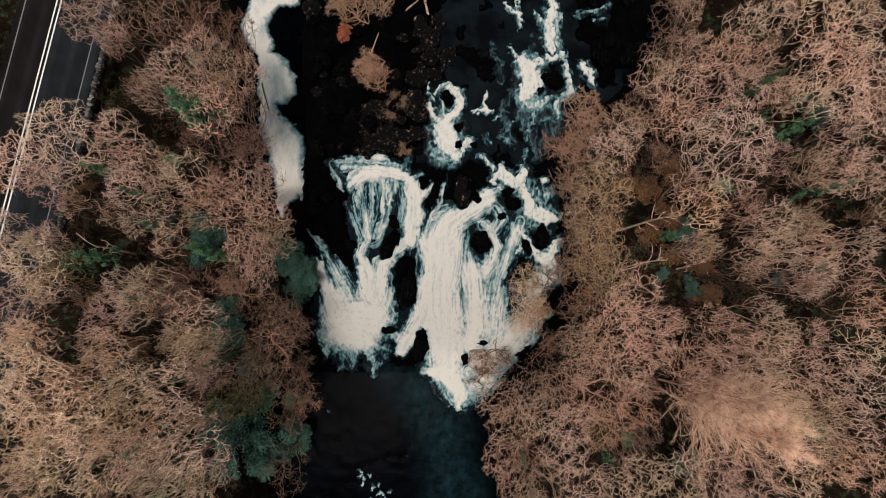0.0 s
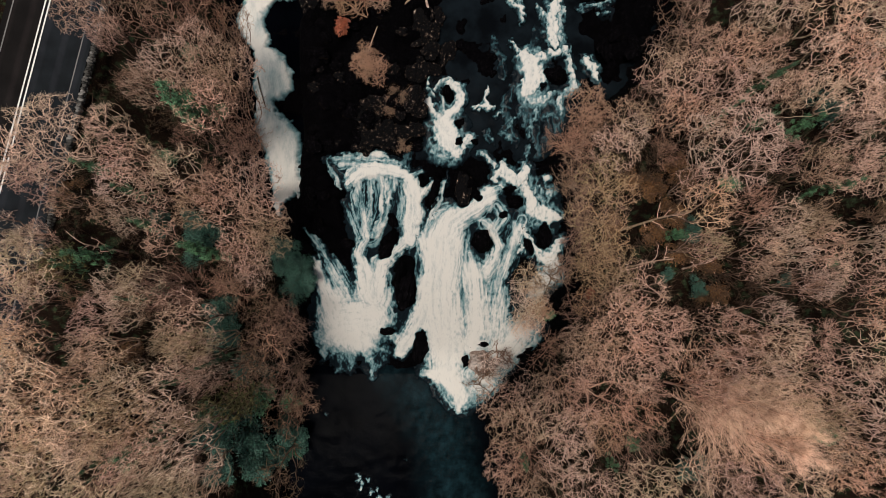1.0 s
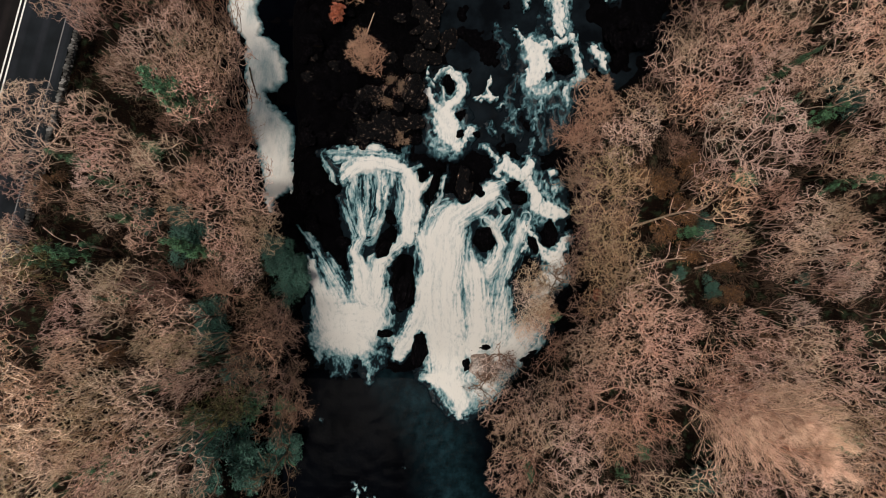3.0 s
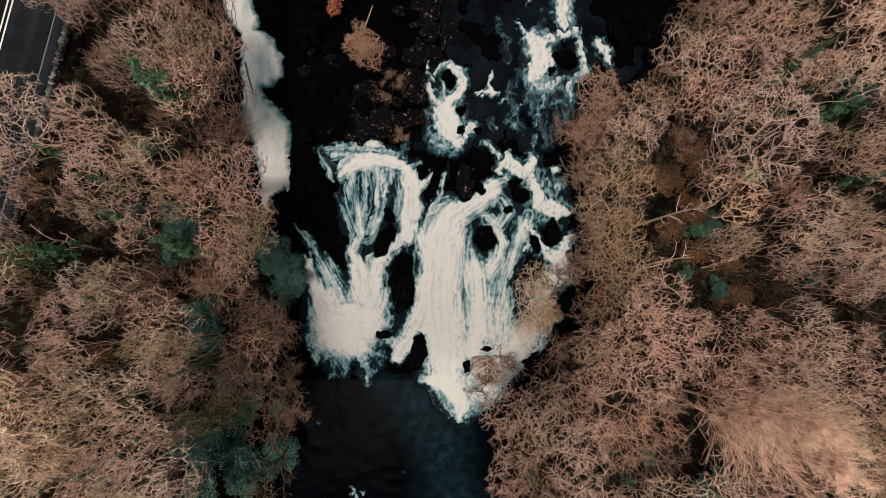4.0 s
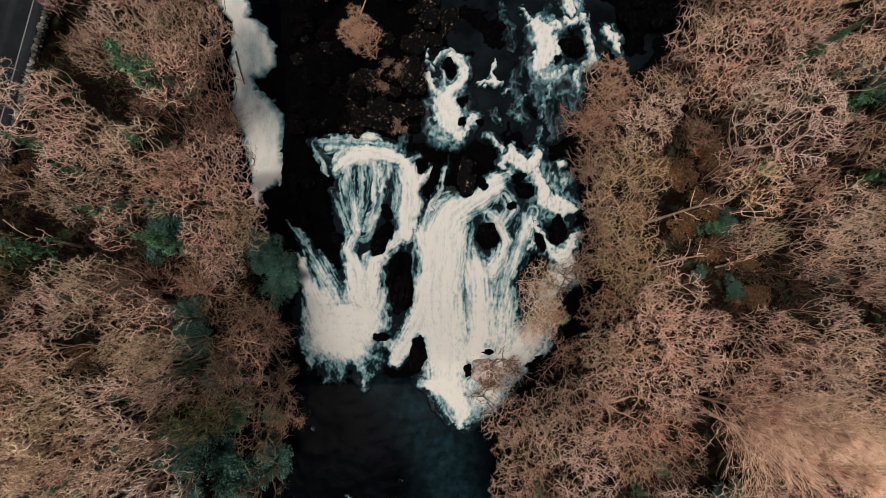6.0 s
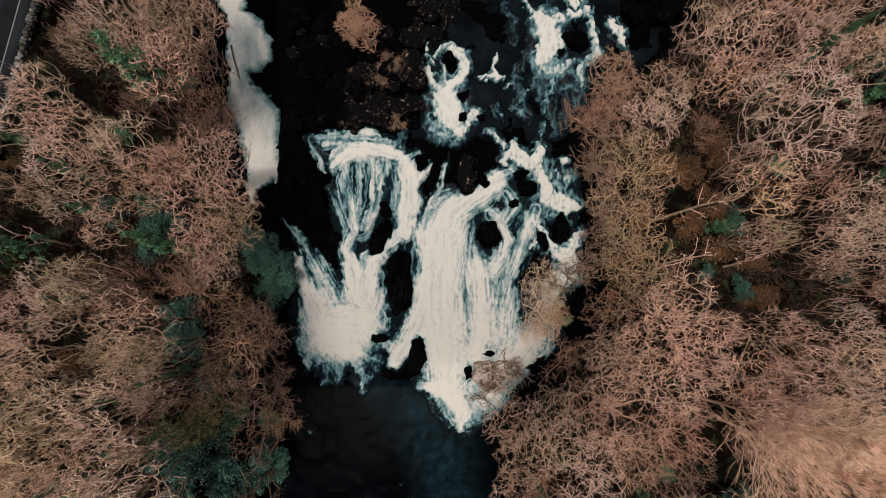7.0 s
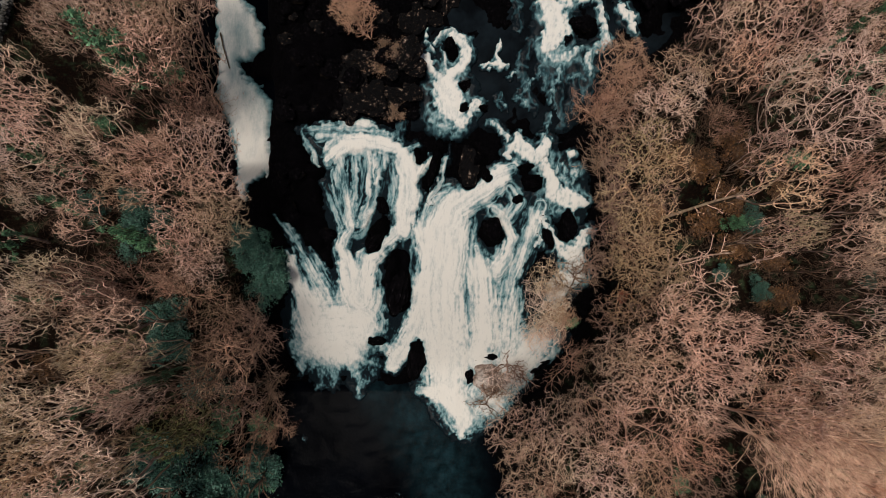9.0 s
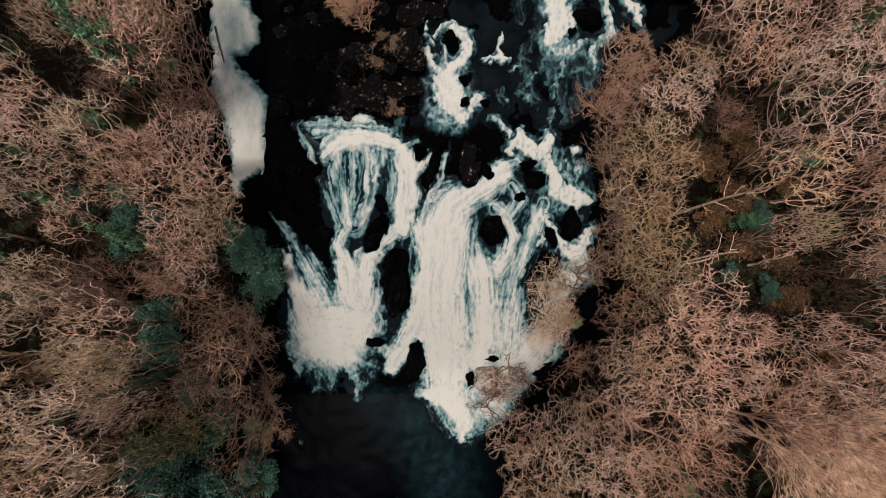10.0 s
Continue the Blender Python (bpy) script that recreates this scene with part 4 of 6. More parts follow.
def spikes(segs):
    """Three-sided points for the last twigs."""
    p0, p1, r0, _ = segs
    verts, _ = tubes((p0, p1, r0, r0))
    verts = verts.reshape(-1, 6, 3)[:, :4].copy()
    verts[:, 3] = p1
    base = (np.arange(len(p0)) * 4)[:, None]
    k = np.arange(3)
    tris = np.stack([base + k, base + (k + 1) % 3, np.broadcast_to(base + 3, (len(p0), 3))], -1).reshape(-1, 3)
    return verts.reshape(-1, 3), tris


def unit(v):
    return v / np.maximum(np.linalg.norm(v, axis=-1, keepdims=True), 1e-6)


def grow(r, start, way, length, kinks, crook, lift):
    """Crooked lines from starts along ways: an array of (n, kinks + 1, 3)."""
    pts = [start]
    d = way
    for k in range(kinks):
        d = unit(d + crook * r.normal(size=d.shape) + np.array([0, 0, lift]))
        pts.append(pts[-1] + d * (length / kinks)[:, None])
    return np.stack(pts, 1)


def shoots(r, lines, each, low, angle, up):
    """Starts and ways of side shoots on crooked lines."""
    n, k = lines.shape[0], lines.shape[1] - 1
    t = low + (1 - low) * (np.arange(each)[None, :] + r.rand(n, each)) / each
    t = np.clip(t, 0, 0.999) * k
    i = t.astype(int)
    f = (t - i)[..., None]
    rows = np.arange(n)[:, None]
    a, b = lines[rows, i], lines[rows, i + 1]
    along_way = unit(b - a)
    side = r.normal(size=along_way.shape)
    side = unit(side - along_way * (side * along_way).sum(-1, keepdims=True))
    ang = np.radians(angle + 14 * r.normal(size=(n, each)))[..., None]
    way = unit(along_way * np.cos(ang) + side * np.sin(ang) + np.array([0, 0, up]))
    return (a + (b - a) * f).reshape(-1, 3), way.reshape(-1, 3), (t / k).reshape(-1)


def line_segs(lines, r0, r1):
    k = lines.shape[1] - 1
    n = lines.shape[0]
    at = np.arange(k + 1) / k
    rad = r0[:, None] + (r1 - r0)[:, None] * at
    return lines[:, :-1].reshape(-1, 3), lines[:, 1:].reshape(-1, 3), rad[:, :-1].reshape(-1), rad[:, 1:].reshape(-1)


def joined(*pieces):
    verts, faces, at = [], [], 0
    for v, f in pieces:
        verts.append(v)
        faces.append(f + at)
        at += len(v)
    return np.concatenate(verts), faces


def make_tree(seed, height, spread, limbs, each2, each3, each4, crook, mats, lift=0.1, thick=1.0, fork=0.42, twig=0.42, angles=(50, 48, 45), name="tree", up=0.35, kinks=3, stem=0.22, girth=0.022, steep=0.0):
    """A bare tree: trunk, limbs and a crown of branches and twigs; its foot is at the origin."""
    r = np.random.RandomState(seed)
    trunk = grow(r, np.zeros((1, 3)), np.array([[r.normal() * 0.08, r.normal() * 0.08, 1.0]]), np.array([height * (fork + stem)]), 6, 0.09, 0.12)
    start, way, t = shoots(r, trunk, limbs, fork / (fork + stem), 55, 0.2)
    turn = np.arange(limbs) * 2.4 + r.rand(limbs) * 0.6
    rise = 0.3 + 1.5 * (t - t.min()) / max(t.max() - t.min(), 0.01) + 0.15 * r.normal(size=limbs)
    way = unit(np.stack([np.cos(turn), np.sin(turn), rise + steep], -1))
    top = np.maximum(height - start[:, 2], 0.12 * height)
    length = np.minimum(spread * r.uniform(0.85, 1.15, limbs) * (1.1 - 0.12 * rise), top * 1.35)
    if stem > 0.4:
        length = length * (1.15 - 0.75 * (t - t.min()) / (t.max() - t.min())) * r.uniform(0.65, 1.15, limbs)
    limb = grow(r, start, way, length, 6, crook, lift)
    s2, w2, t2 = shoots(r, limb, each2, 0.25, angles[0], up)
    l2 = np.repeat(length, each2) * r.uniform(0.42, 0.72, len(s2)) * (1.1 - 0.4 * t2)
    branch = grow(r, s2, w2, l2, 3, crook * 1.5, lift * 0.8)
    s3, w3, t3 = shoots(r, branch, each3, 0.2, angles[1], up)
    l3 = np.repeat(l2, each3) * r.uniform(0.42, 0.76, len(s3)) * (1.1 - 0.4 * t3)
    spray = grow(r, s3, w3, l3, kinks, crook * 2.7, lift * 0.5)
    s4, w4, _ = shoots(r, spray, each4, 0.15, angles[2], up * 0.7)
    l4 = twig * r.uniform(0.5, 1.3, len(s4))
    one = np.ones
    tree = new(name)
    tv, tf = tubes(line_segs(trunk, one(1) * girth * height, one(1) * 0.003 * height), 8)
    bole = part_of("trunk", mesh_of("trunk", tv, [tf], mats[0], True), tree)
    arms = []
    for k in range(limbs):
        own = branch[k * each2 : (k + 1) * each2]
        arms.append((tubes(line_segs(limb[k : k + 1], one(1) * 0.095 * thick, one(1) * 0.035 * thick), 5),
                     tubes(line_segs(own, one(each2) * 0.04 * thick, one(each2) * 0.022 * thick), 3)))
    rows = line_segs(spray, one(len(spray)) * 0.027 * thick, one(len(spray)) * 0.014 * thick)
    last = np.arange(len(rows[0])) % kinks == kinks - 1
    pieces = [tubes([part[~last] for part in rows], 3), spikes([part[last] for part in rows]),
              spikes((s4, s4 + w4 * l4[:, None], one(len(s4)) * 0.02 * thick, None))]
    if name == "tree":
        for pair in arms:
            v, faces = joined(*pair)
            part_of("limb", mesh_of("limb", v, faces, mats[1], True), bole)
    else:
        pieces = [piece for pair in arms for piece in pair] + pieces
    v, faces = joined(*pieces)
    part_of("crown", mesh_of("crown", v, faces, mats[2]), tree)
    return tree


CROWN_SIZE = {}


def make_shrub(seed, width, height, leaves, size, mat, stem_mat, name="evergreen_shrub"):
    """An evergreen: a stem with boughs and a crown of many separate leaves in uneven clumps."""
    r = np.random.RandomState(seed)
    shrub = new(name)
    n = 9
    way = unit(np.stack([np.cos(np.arange(n) * 2.4), np.sin(np.arange(n) * 2.4), r.uniform(0.5, 2.2, n)], -1))
    bough = grow(r, np.zeros((n, 3)), way, height * r.uniform(0.7, 1.1, n), 4, 0.2, 0.12)
    bough[..., :2] *= min(1.0, 0.38 * width / np.abs(bough[..., :2]).max())
    v, f = tubes(line_segs(bough, np.full(n, 0.07), np.full(n, 0.02)), 5)
    part_of("stem", mesh_of("stem", v, [f], stem_mat, True), shrub)
    clumps = 46
    turn, rad = r.rand(clumps) * 6.283, np.sqrt(r.rand(clumps))
    reach = 0.74 + 0.34 * np.sin(2 * turn + seed) + 0.26 * np.sin(5 * turn + 2 * seed)
    mid = np.stack([rad * reach * np.cos(turn) * width / 2, rad * reach * np.sin(turn) * width / 2, height * (0.35 + 0.6 * np.sqrt(np.clip(1 - rad ** 2, 0, 1)) * r.uniform(0.5, 1.15, clumps))], -1)
    which = r.randint(clumps, size=leaves)
    spot = mid[which] + r.normal(size=(leaves, 3)) * np.array([0.075, 0.075, 0.06]) * width * r.uniform(0.45, 1.25, clumps)[which][:, None]
    spot[:, 2] = np.maximum(spot[:, 2], 0.15)
    nrm = unit(r.normal(size=(leaves, 3)) + np.array([0, 0, 1.1]))
    u = unit(np.cross(nrm, r.normal(size=(leaves, 3))))
    w = np.cross(nrm, u)
    s = size * r.uniform(0.6, 1.3, leaves)[:, None]
    quad = np.stack([spot - u * s, spot + w * s * 0.45 + nrm * s * 0.15, spot + u * s, spot - w * s * 0.45 + nrm * s * 0.15], 1).reshape(-1, 3)
    i = np.arange(leaves) * 4
    CROWN_SIZE[shrub.name] = (width / 2, height)
    part_of("crown", mesh_of("crown", quad, [np.stack([i, i + 1, i + 2, i + 3], -1)], mat), shrub)
    return shrub


def crown_targets(r, count, spread, height, deep, clumps):
    """Places that a crown's twigs reach for: tufts over a lobed dome, each at a height of its own."""
    turn, rad = r.rand(count * 9) * 2 * np.pi, np.sqrt(r.rand(count * 9))
    outline = 0.84 + 0.1 * np.sin(3 * turn + r.rand() * 6) + 0.08 * np.sin(5 * turn + r.rand() * 6) + 0.06 * np.sin(9 * turn + r.rand() * 6)
    x, y = spread * rad * outline * np.cos(turn), spread * rad * outline * np.sin(turn)
    at, out = np.arange(clumps) * 2.4 + r.rand(clumps) * 0.5, np.sqrt((np.arange(clumps) + 0.5) / clumps) * 0.85 * spread
    away = np.hypot(x[:, None] - (out * np.cos(at))[None], y[:, None] - (out * np.sin(at))[None])
    own, near = away.argmin(axis=1), away.min(axis=1) / (spread * 0.95 / math.sqrt(clumps))
    z = height - 0.3 * spread * rad ** 2 - deep * np.abs(r.normal(size=len(x))) - 0.5 * near ** 2 + 0.5 * r.normal(size=clumps)[own]
    keep = r.rand(len(x)) < 0.06 + np.exp(-near ** 2 * 1.6)
    return np.stack([x, y, np.clip(z, 0.42 * height, height)], -1)[keep][:count]


def reach_out(r, pos, parent, targets, step, kill, crook):
    """Grows forking branches from the first nodes until every target is reached."""
    made = np.zeros(len(pos), dtype=int)
    away = np.linalg.norm(targets[:, None] - pos[None], axis=2)
    best, far_off = away.argmin(axis=1), away.min(axis=1)
    for turn in range(80):
        live = (far_off > kill) & (made[best] < 3)
        if not live.any():
            break
        at, pull = np.unique(best[live], return_inverse=True)
        total = np.zeros((len(at), 3))
        np.add.at(total, pull, unit(targets[live] - pos[best[live]]))
        ahead = unit(pos[at] - pos[np.maximum(parent[at], 0)])
        fresh = pos[at] + step * unit(unit(total * np.array([1.0, 1.0, 0.5])) + 0.3 * ahead + crook * r.normal(size=total.shape))
        made[at] += 1
        first = len(pos)
        pos, parent, made = np.concatenate([pos, fresh]), np.concatenate([parent, at]), np.concatenate([made, np.zeros(len(at), dtype=int)])
        away = np.linalg.norm(targets[:, None] - fresh[None], axis=2)
        nearest = away.argmin(axis=1)
        closer = away.min(axis=1) < far_off
        best, far_off = np.where(closer, first + nearest, best), np.minimum(far_off, away.min(axis=1))
    return pos, parent


def make_crown_tree(seed, height, spread, count, mats, limbs=6, step=0.25, kill=0.25, crook=0.3, tip=0.021, power=2.7, deep=0.4, clumps=20, twigs=1.5, twig=0.38, twig_way=0.85, fork=0.36, name="tree"):
    """A bare broad tree: trunk, spreading limbs, and branches that fork again and again towards the outside of the crown."""
    r = np.random.RandomState(seed)
    bole_top = fork * height
    n0 = max(4, int(bole_top / 0.8))
    stem = np.stack([0.18 * np.sin(np.arange(n0 + 1) * 0.9 + seed), 0.18 * np.cos(np.arange(n0 + 1) * 0.7 + seed), np.linspace(0, bole_top, n0 + 1)], -1)
    stem[0, :2] = 0
    pos, parent = [p for p in stem], list(range(-1, n0))
    turn = np.arange(limbs) * 2.4 + r.rand(limbs) * 0.7
    for k in range(limbs):
        at = n0 - (k % 3)
        way = unit(np.array([np.cos(turn[k]), np.sin(turn[k]), r.uniform(0.7, 1.5)]))
        for i in range(3):
            parent.append(at if i == 0 else len(pos) - 1)
            pos.append(pos[parent[-1]] + way * 0.45 + r.normal(size=3) * 0.08)
    pos, parent = reach_out(r, np.array(pos), np.array(parent), crown_targets(r, count, spread, height, deep, clumps), step, kill, crook)
    n = len(pos)
    ends = np.ones(n, dtype=bool)
    ends[parent[1:]] = False
    load = np.where(ends, tip ** power, 0.0)
    root = np.arange(n)
    for i in range(n - 1, 0, -1):
        load[parent[i]] += load[i]
    for i in range(n0 + 1, n):
        root[i] = i if parent[i] <= n0 else root[parent[i]]
    size = load ** (1 / power)
    child = np.arange(1, n)
    up = parent[1:]
    r1 = size[child]
    r0 = np.minimum(size[up], r1 * 1.35)
    tree = new(name)
    CROWN_SIZE[tree.name] = (spread, height)
    bark = child <= n0
    rows = (pos[up], pos[child], r0, r1)
    v, f = tubes([row[bark] for row in rows], 7)
    bole = part_of("trunk", mesh_of("trunk", v, [f], mats[0], True), tree)
    stout = ~bark & (r1 > 2.4 * tip)
    for k in np.unique(root[child[stout]]):
        own = stout & (root[child] == k)
        v, f = tubes([row[own] for row in rows], 5)
        part_of("limb", mesh_of("limb", v, [f], mats[1], True), bole)
    thin = ~bark & ~stout
    last = thin & ends[child]
    side = np.repeat(np.arange(len(child)), (r.rand(len(child)) + twigs).astype(int) * thin)
    way = unit(unit(pos[child[side]] - pos[up[side]]) + twig_way * r.normal(size=(len(side), 3)) + np.array([0, 0, 0.1]))
    start = pos[child[side]]
    v, faces = joined(tubes([row[thin & ~last] for row in rows], 3), spikes([row[last] for row in rows]),
                      spikes((start, start + way * (twig * r.uniform(0.5, 1.3, len(side)))[:, None], np.full(len(side), tip * 0.66), None)))
    part_of("crown", mesh_of("crown", v, faces, mats[2]), tree)
    return tree


OAK_FORMS = [(11.0, 4.4, 0.3), (10.0, 4.0, 0.24), (10.6, 4.2, 0.34), (9.6, 3.8, 0.27), (11.4, 4.5, 0.3), (10.4, 4.2, 0.3)]
# trunks and limbs are darkened in colour for the shade inside the pale crowns
OAKS = [make_crown_tree(100 + k, h, s, 800, (DARK_BARK, LIMB, PALE_TWIG if k % 2 == 0 else TWIG), crook=c, tip=0.0255, step=0.27, kill=0.27, power=3.3, twigs=1.3, twig=0.4) for k, (h, s, c) in enumerate(OAK_FORMS)]
PALE_OAKS = [make_crown_tree(115 + k, h, s, 960, (DARK_BARK, LIMB, TAN_TWIG), crook=0.3, tip=0.0265, step=0.26, kill=0.26, power=3.3, clumps=24, twigs=1.5, twig=0.4) for k, (h, s) in enumerate([(11.0, 4.3), (10.4, 4.0), (11.4, 4.4)])]
GREAT_OAKS = [make_crown_tree(128, 13.0, 5.2, 2500, (DARK_BARK, LIMB, PALE_TWIG), limbs=10, crook=0.2, tip=0.018, step=0.22, kill=0.2, power=3.8, deep=0.3, clumps=60, twigs=1.8, twig=0.4)]
FINE_TREES = [make_crown_tree(130 + k, h, s, 900, (DARK_BARK, BARK, TWIG), limbs=8, crook=0.3, tip=0.022, power=3.0, deep=0.6, clumps=26, twigs=2.0, twig=0.38, twig_way=0.75) for k, (h, s) in enumerate([(10.5, 4.0), (9.6, 3.7), (10.0, 4.2)])]
# russet trees whose darker twig colour also stands for shade
DARK_OAKS = [make_crown_tree(150 + k, h, s, 600, (DARK_BARK, RUSSET, RUSSET), limbs=7, crook=0.32, tip=0.021, power=3.2, twig=0.36) for k, (h, s) in enumerate([(8.5, 3.6), (7.5, 3.4), (9.0, 4.0)])]
OLIVE_TREES = [make_crown_tree(160 + k, h, s, 800, (DARK_BARK, OLIVE, OLIVE), limbs=7, crook=0.36, tip=0.023, power=3.2, twigs=1.0) for k, (h, s) in enumerate([(8.5, 3.7), (9.0, 4.0)])]
HAZE_TREES = [make_crown_tree(170 + k, h, s, 700, (DARK_BARK, SOFT, SOFT), limbs=9, crook=0.2, tip=0.016, deep=1.0, clumps=30, twigs=2.0, twig=0.5, twig_way=0.4) for k, (h, s) in enumerate([(8.5, 3.8), (7.6, 3.4)])]
PALE_BUSHES = [make_crown_tree(400 + k, h, s, 620, (HAZE, HAZE, HAZE), 8, 0.14, 0.13, 0.16, 0.011, 2.8, 0.3, 16, 5.0, 0.22, 0.7, 0.2, "bush") for k, (h, s) in enumerate([(2.9, 1.55), (2.2, 1.25)])]
WISPS = [make_crown_tree(420 + k, h, s, 420, (SPRAY, SPRAY, SPRAY), 8, 0.16, 0.15, 0.2, 0.009, 2.8, 0.3, 14, 2.0, 0.3, 0.6, 0.2, "bush") for k, (h, s) in enumerate([(2.6, 1.6), (2.2, 1.4)])]
MOSSY_TREES = [make_crown_tree(175, 8.5, 3.4, 500, (DARK_BARK, MOSSY_TWIG, MOSSY_TWIG), crook=0.45, tip=0.024)]
LARCHES = [make_tree(200 + k, h, s, 32, 6, 5, 5, 0.08, (BIRCH, BIRCH, BIRCH), 0.01, 0.42, 0.07, 0.7, (22, 24, 26), "tree", 0.06, 2, 0.85, 0.006, 2.0) for k, (h, s) in enumerate([(17.0, 7.0), (15.0, 6.0)])]
BUSHES = [make_tree(300 + k, h, s, 10, 6, 4, 4, 0.2, (RUSSET, RUSSET, RUSSET), 0.12, 0.6, 0.12, 0.5, (42, 38, 36), "bush", 0.35, 2) for k, (h, s) in enumerate([(4.5, 2.8), (3.6, 2.4), (2.2, 1.5)])]
SAPLINGS = [make_tree(440 + k, 3.6, 2.4, 6, 3, 3, 2, 0.3, (BARK, BARK, BARK), 0.04, 0.75, 0.25, 0.35, (50, 48, 45), "sapling") for k in range(2)]
HOLLIES = [make_shrub(500 + k, w, h, 6000, 0.1, HOLLY, BARK) for k, (w, h) in enumerate([(4.2, 4.0), (3.2, 3.4), (5.0, 3.6)])]
IVIES = [make_shrub(520 + k, w, h, 1800, 0.09, IVY, BARK) for k, (w, h) in enumerate([(2.4, 2.2), (1.8, 1.6)])]
EVERGREENS = [make_shrub(530 + k, w, h, 2200, 0.1, IVY, DARK_BARK, "evergreen_tree") for k, (w, h) in enumerate([(2.6, 9.6), (2.0, 8.6)])]
RUSTS = [make_shrub(540, 1.6, 1.3, 900, 0.12, RUST, RUSSET, "rusty_shrub")]
BRACKENS = [make_shrub(560 + k, w, h, 2600, 0.09, BRACKEN, RUSSET, "bracken") for k, (w, h) in enumerate([(2.6, 1.1), (2.0, 0.9)])]
TUFTS = [make_shrub(570 + k, 2.4, 1.0, 2600, 0.07, TUFT, RUSSET, "grass_cushion") for k in range(2)]
STRAWS = [make_shrub(550 + k, 1.3, 0.8, 700, 0.12, STRAW, RUSSET, "grass_tussock") for k in range(2)]
first_use = set()


def plant(kinds, x, y, scale, turn, label, category, group, lean=(0, 0), foot=None, which=None, across=None):
    """Stands one of the kinds on the ground at a place."""
    src = kinds[rs.randint(len(kinds)) if which is None else which]
    z = land_z(x, y) - 0.1 if foot is None else foot
    m = pose(x, y, z, lean[0], lean[1], 0) @ pose(0, 0, 0, 0, 0, turn) @ Matrix.Diagonal((across or scale, across or scale, scale, 1))
    if src.name in first_use:
        ob = copy_thing(src, m @ Matrix.Diagonal((1 / src.scale[0], 1 / src.scale[1], 1 / src.scale[2], 1)))
    else:
        first_use.add(src.name)
        ob = src
        ob.matrix_basis = m
    return tagged(ob, label, category, group)


# evergreens and shrubs that stand out
SHRUBS = []


def stand(*row):
    SHRUBS.append(row)


stand("bracken", 20.8, 11.3, 1.2, 0)
stand("bracken", 22.1, 10.2, 1.1, 1)
stand("bracken", 19.2, 9.1, 1.2, 0)
stand("bracken", 21.2, 6.8, 1.2, 1)
stand("bracken", 19.6, 5.5, 1.2, 0)
stand("bracken", 22.7, 4.9, 1.0, 1)
stand("bracken", 21.4, 3.4, 1.1, 0)
stand("bracken", 23.7, 2.3, 1.0, 1)
stand("bracken", 17.1, 9.7, 1.1, 0)
stand("bracken", 15.7, 6.1, 1.1, 1)
stand("bracken", 24.1, -0.3, 1.0, 0)
stand("bracken", -34.3, 0.7, 1.1, 0)
stand("bracken", -33.1, 1.7, 0.9, 1)
stand("bracken", -27.0, -5.2, 1.0, 0)
stand("holly", -19.2, -2.4, 0.9, 0)
stand("holly", -18.6, -6.9, 0.9, 2)
stand("russet", -17.9, -4.6, 1.0, 0)
stand("russet", -17.5, -9.6, 1.0, 1)
stand("russet", -18.5, -0.3, 1.0, 0)
stand("russet", -18.8, -9.8, 1.0, 1)
stand("russet", -18.0, 3.0, 0.9, 0)
stand("holly", -19.9, -13.2, 1.1, 2)
stand("holly", -17.9, -16.8, 1.1, 0)
stand("holly", -20.4, -16.2, 1.0, 1)
stand("holly", -17.1, -14.4, 0.9, 1)
stand("ivy", -18.2, -11.0, 1.5, 0)
stand("ivy", -16.8, -11.7, 1.4, 1)
stand("ivy", -20.2, -11.0, 1.3, 0)
stand("ivy", -16.7, -17.2, 1.3, 1)
stand("holly", -13.8, 1.9, 0.9, 0)
stand("holly", -15.5, 3.5, 0.65, 2)
stand("holly", -13.5, 0.4, 0.55, 1)
stand("holly", -14.9, 4.3, 0.45, 0)
stand("holly", -14.6, 2.5, 0.9, 1)
stand("holly", -14.4, 0.6, 0.8, 2)
stand("holly", -18.9, -14.5, 1.1, 2)
stand("holly", -16.6, -16.0, 1.0, 0)
stand("holly", -18.6, -17.5, 1.0, 1)
stand("holly", -20.0, -11.7, 0.9, 0)
stand("holly", -19.4, -3.9, 0.9, 1)
stand("holly", -20.8, 4.3, 0.9, 0)
stand("holly", -21.8, 6.0, 0.8, 1)
stand("holly", -24.3, 5.8, 0.7, 1)
stand("holly", 20.3, 1.5, 0.4, 1)
stand("holly", 22.6, 0.3, 0.42, 0)
stand("holly", 32.9, 16.0, 0.8, 0)
stand("holly", 30.0, 1.0, 0.4, 1)
stand("holly", 21.1, -14.9, 0.8, 1)
stand("holly", 22.2, 5.3, 0.5, 0)
stand("ivy", 9.9, -2.2, 0.6, 1)
stand("ivy", 11.1, -2.5, 0.5, 0)
stand("rust", -8.8, 23.0, 1.0, 0)
stand("rust", 14.4, -0.3, 0.7, 0)
stand("tuft", -4.8, 16.7, 0.9, 1)
stand("tuft", -6.6, 16.4, 0.55, 0)
stand("tuft", -3.2, 16.8, 0.75, 0)
stand("tuft", -3.8, 13.1, 0.8, 0)
stand("straw", -4.9, 13.2, 0.7, 1)
stand("straw", 0.6, 23.6, 0.8, 0)
stand("pale", -6.5, 19.6, 1.1, 0)
stand("pale", -6.9, 20.2, 1.0, 1)
stand("pale", -6.0, 19.0, 1.0, 0)
stand("pale", -6.6, 18.7, 0.8, 1)
stand("pale", -7.8, 24.5, 1.3, 0)
stand("pale", -5.5, 25.0, 1.2, 1)
stand("pale", -9.3, 25.0, 1.1, 1)
stand("pale", 12.5, 16.5, 1.35, 0)
stand("pale", 13.2, 15.5, 1.2, 0)
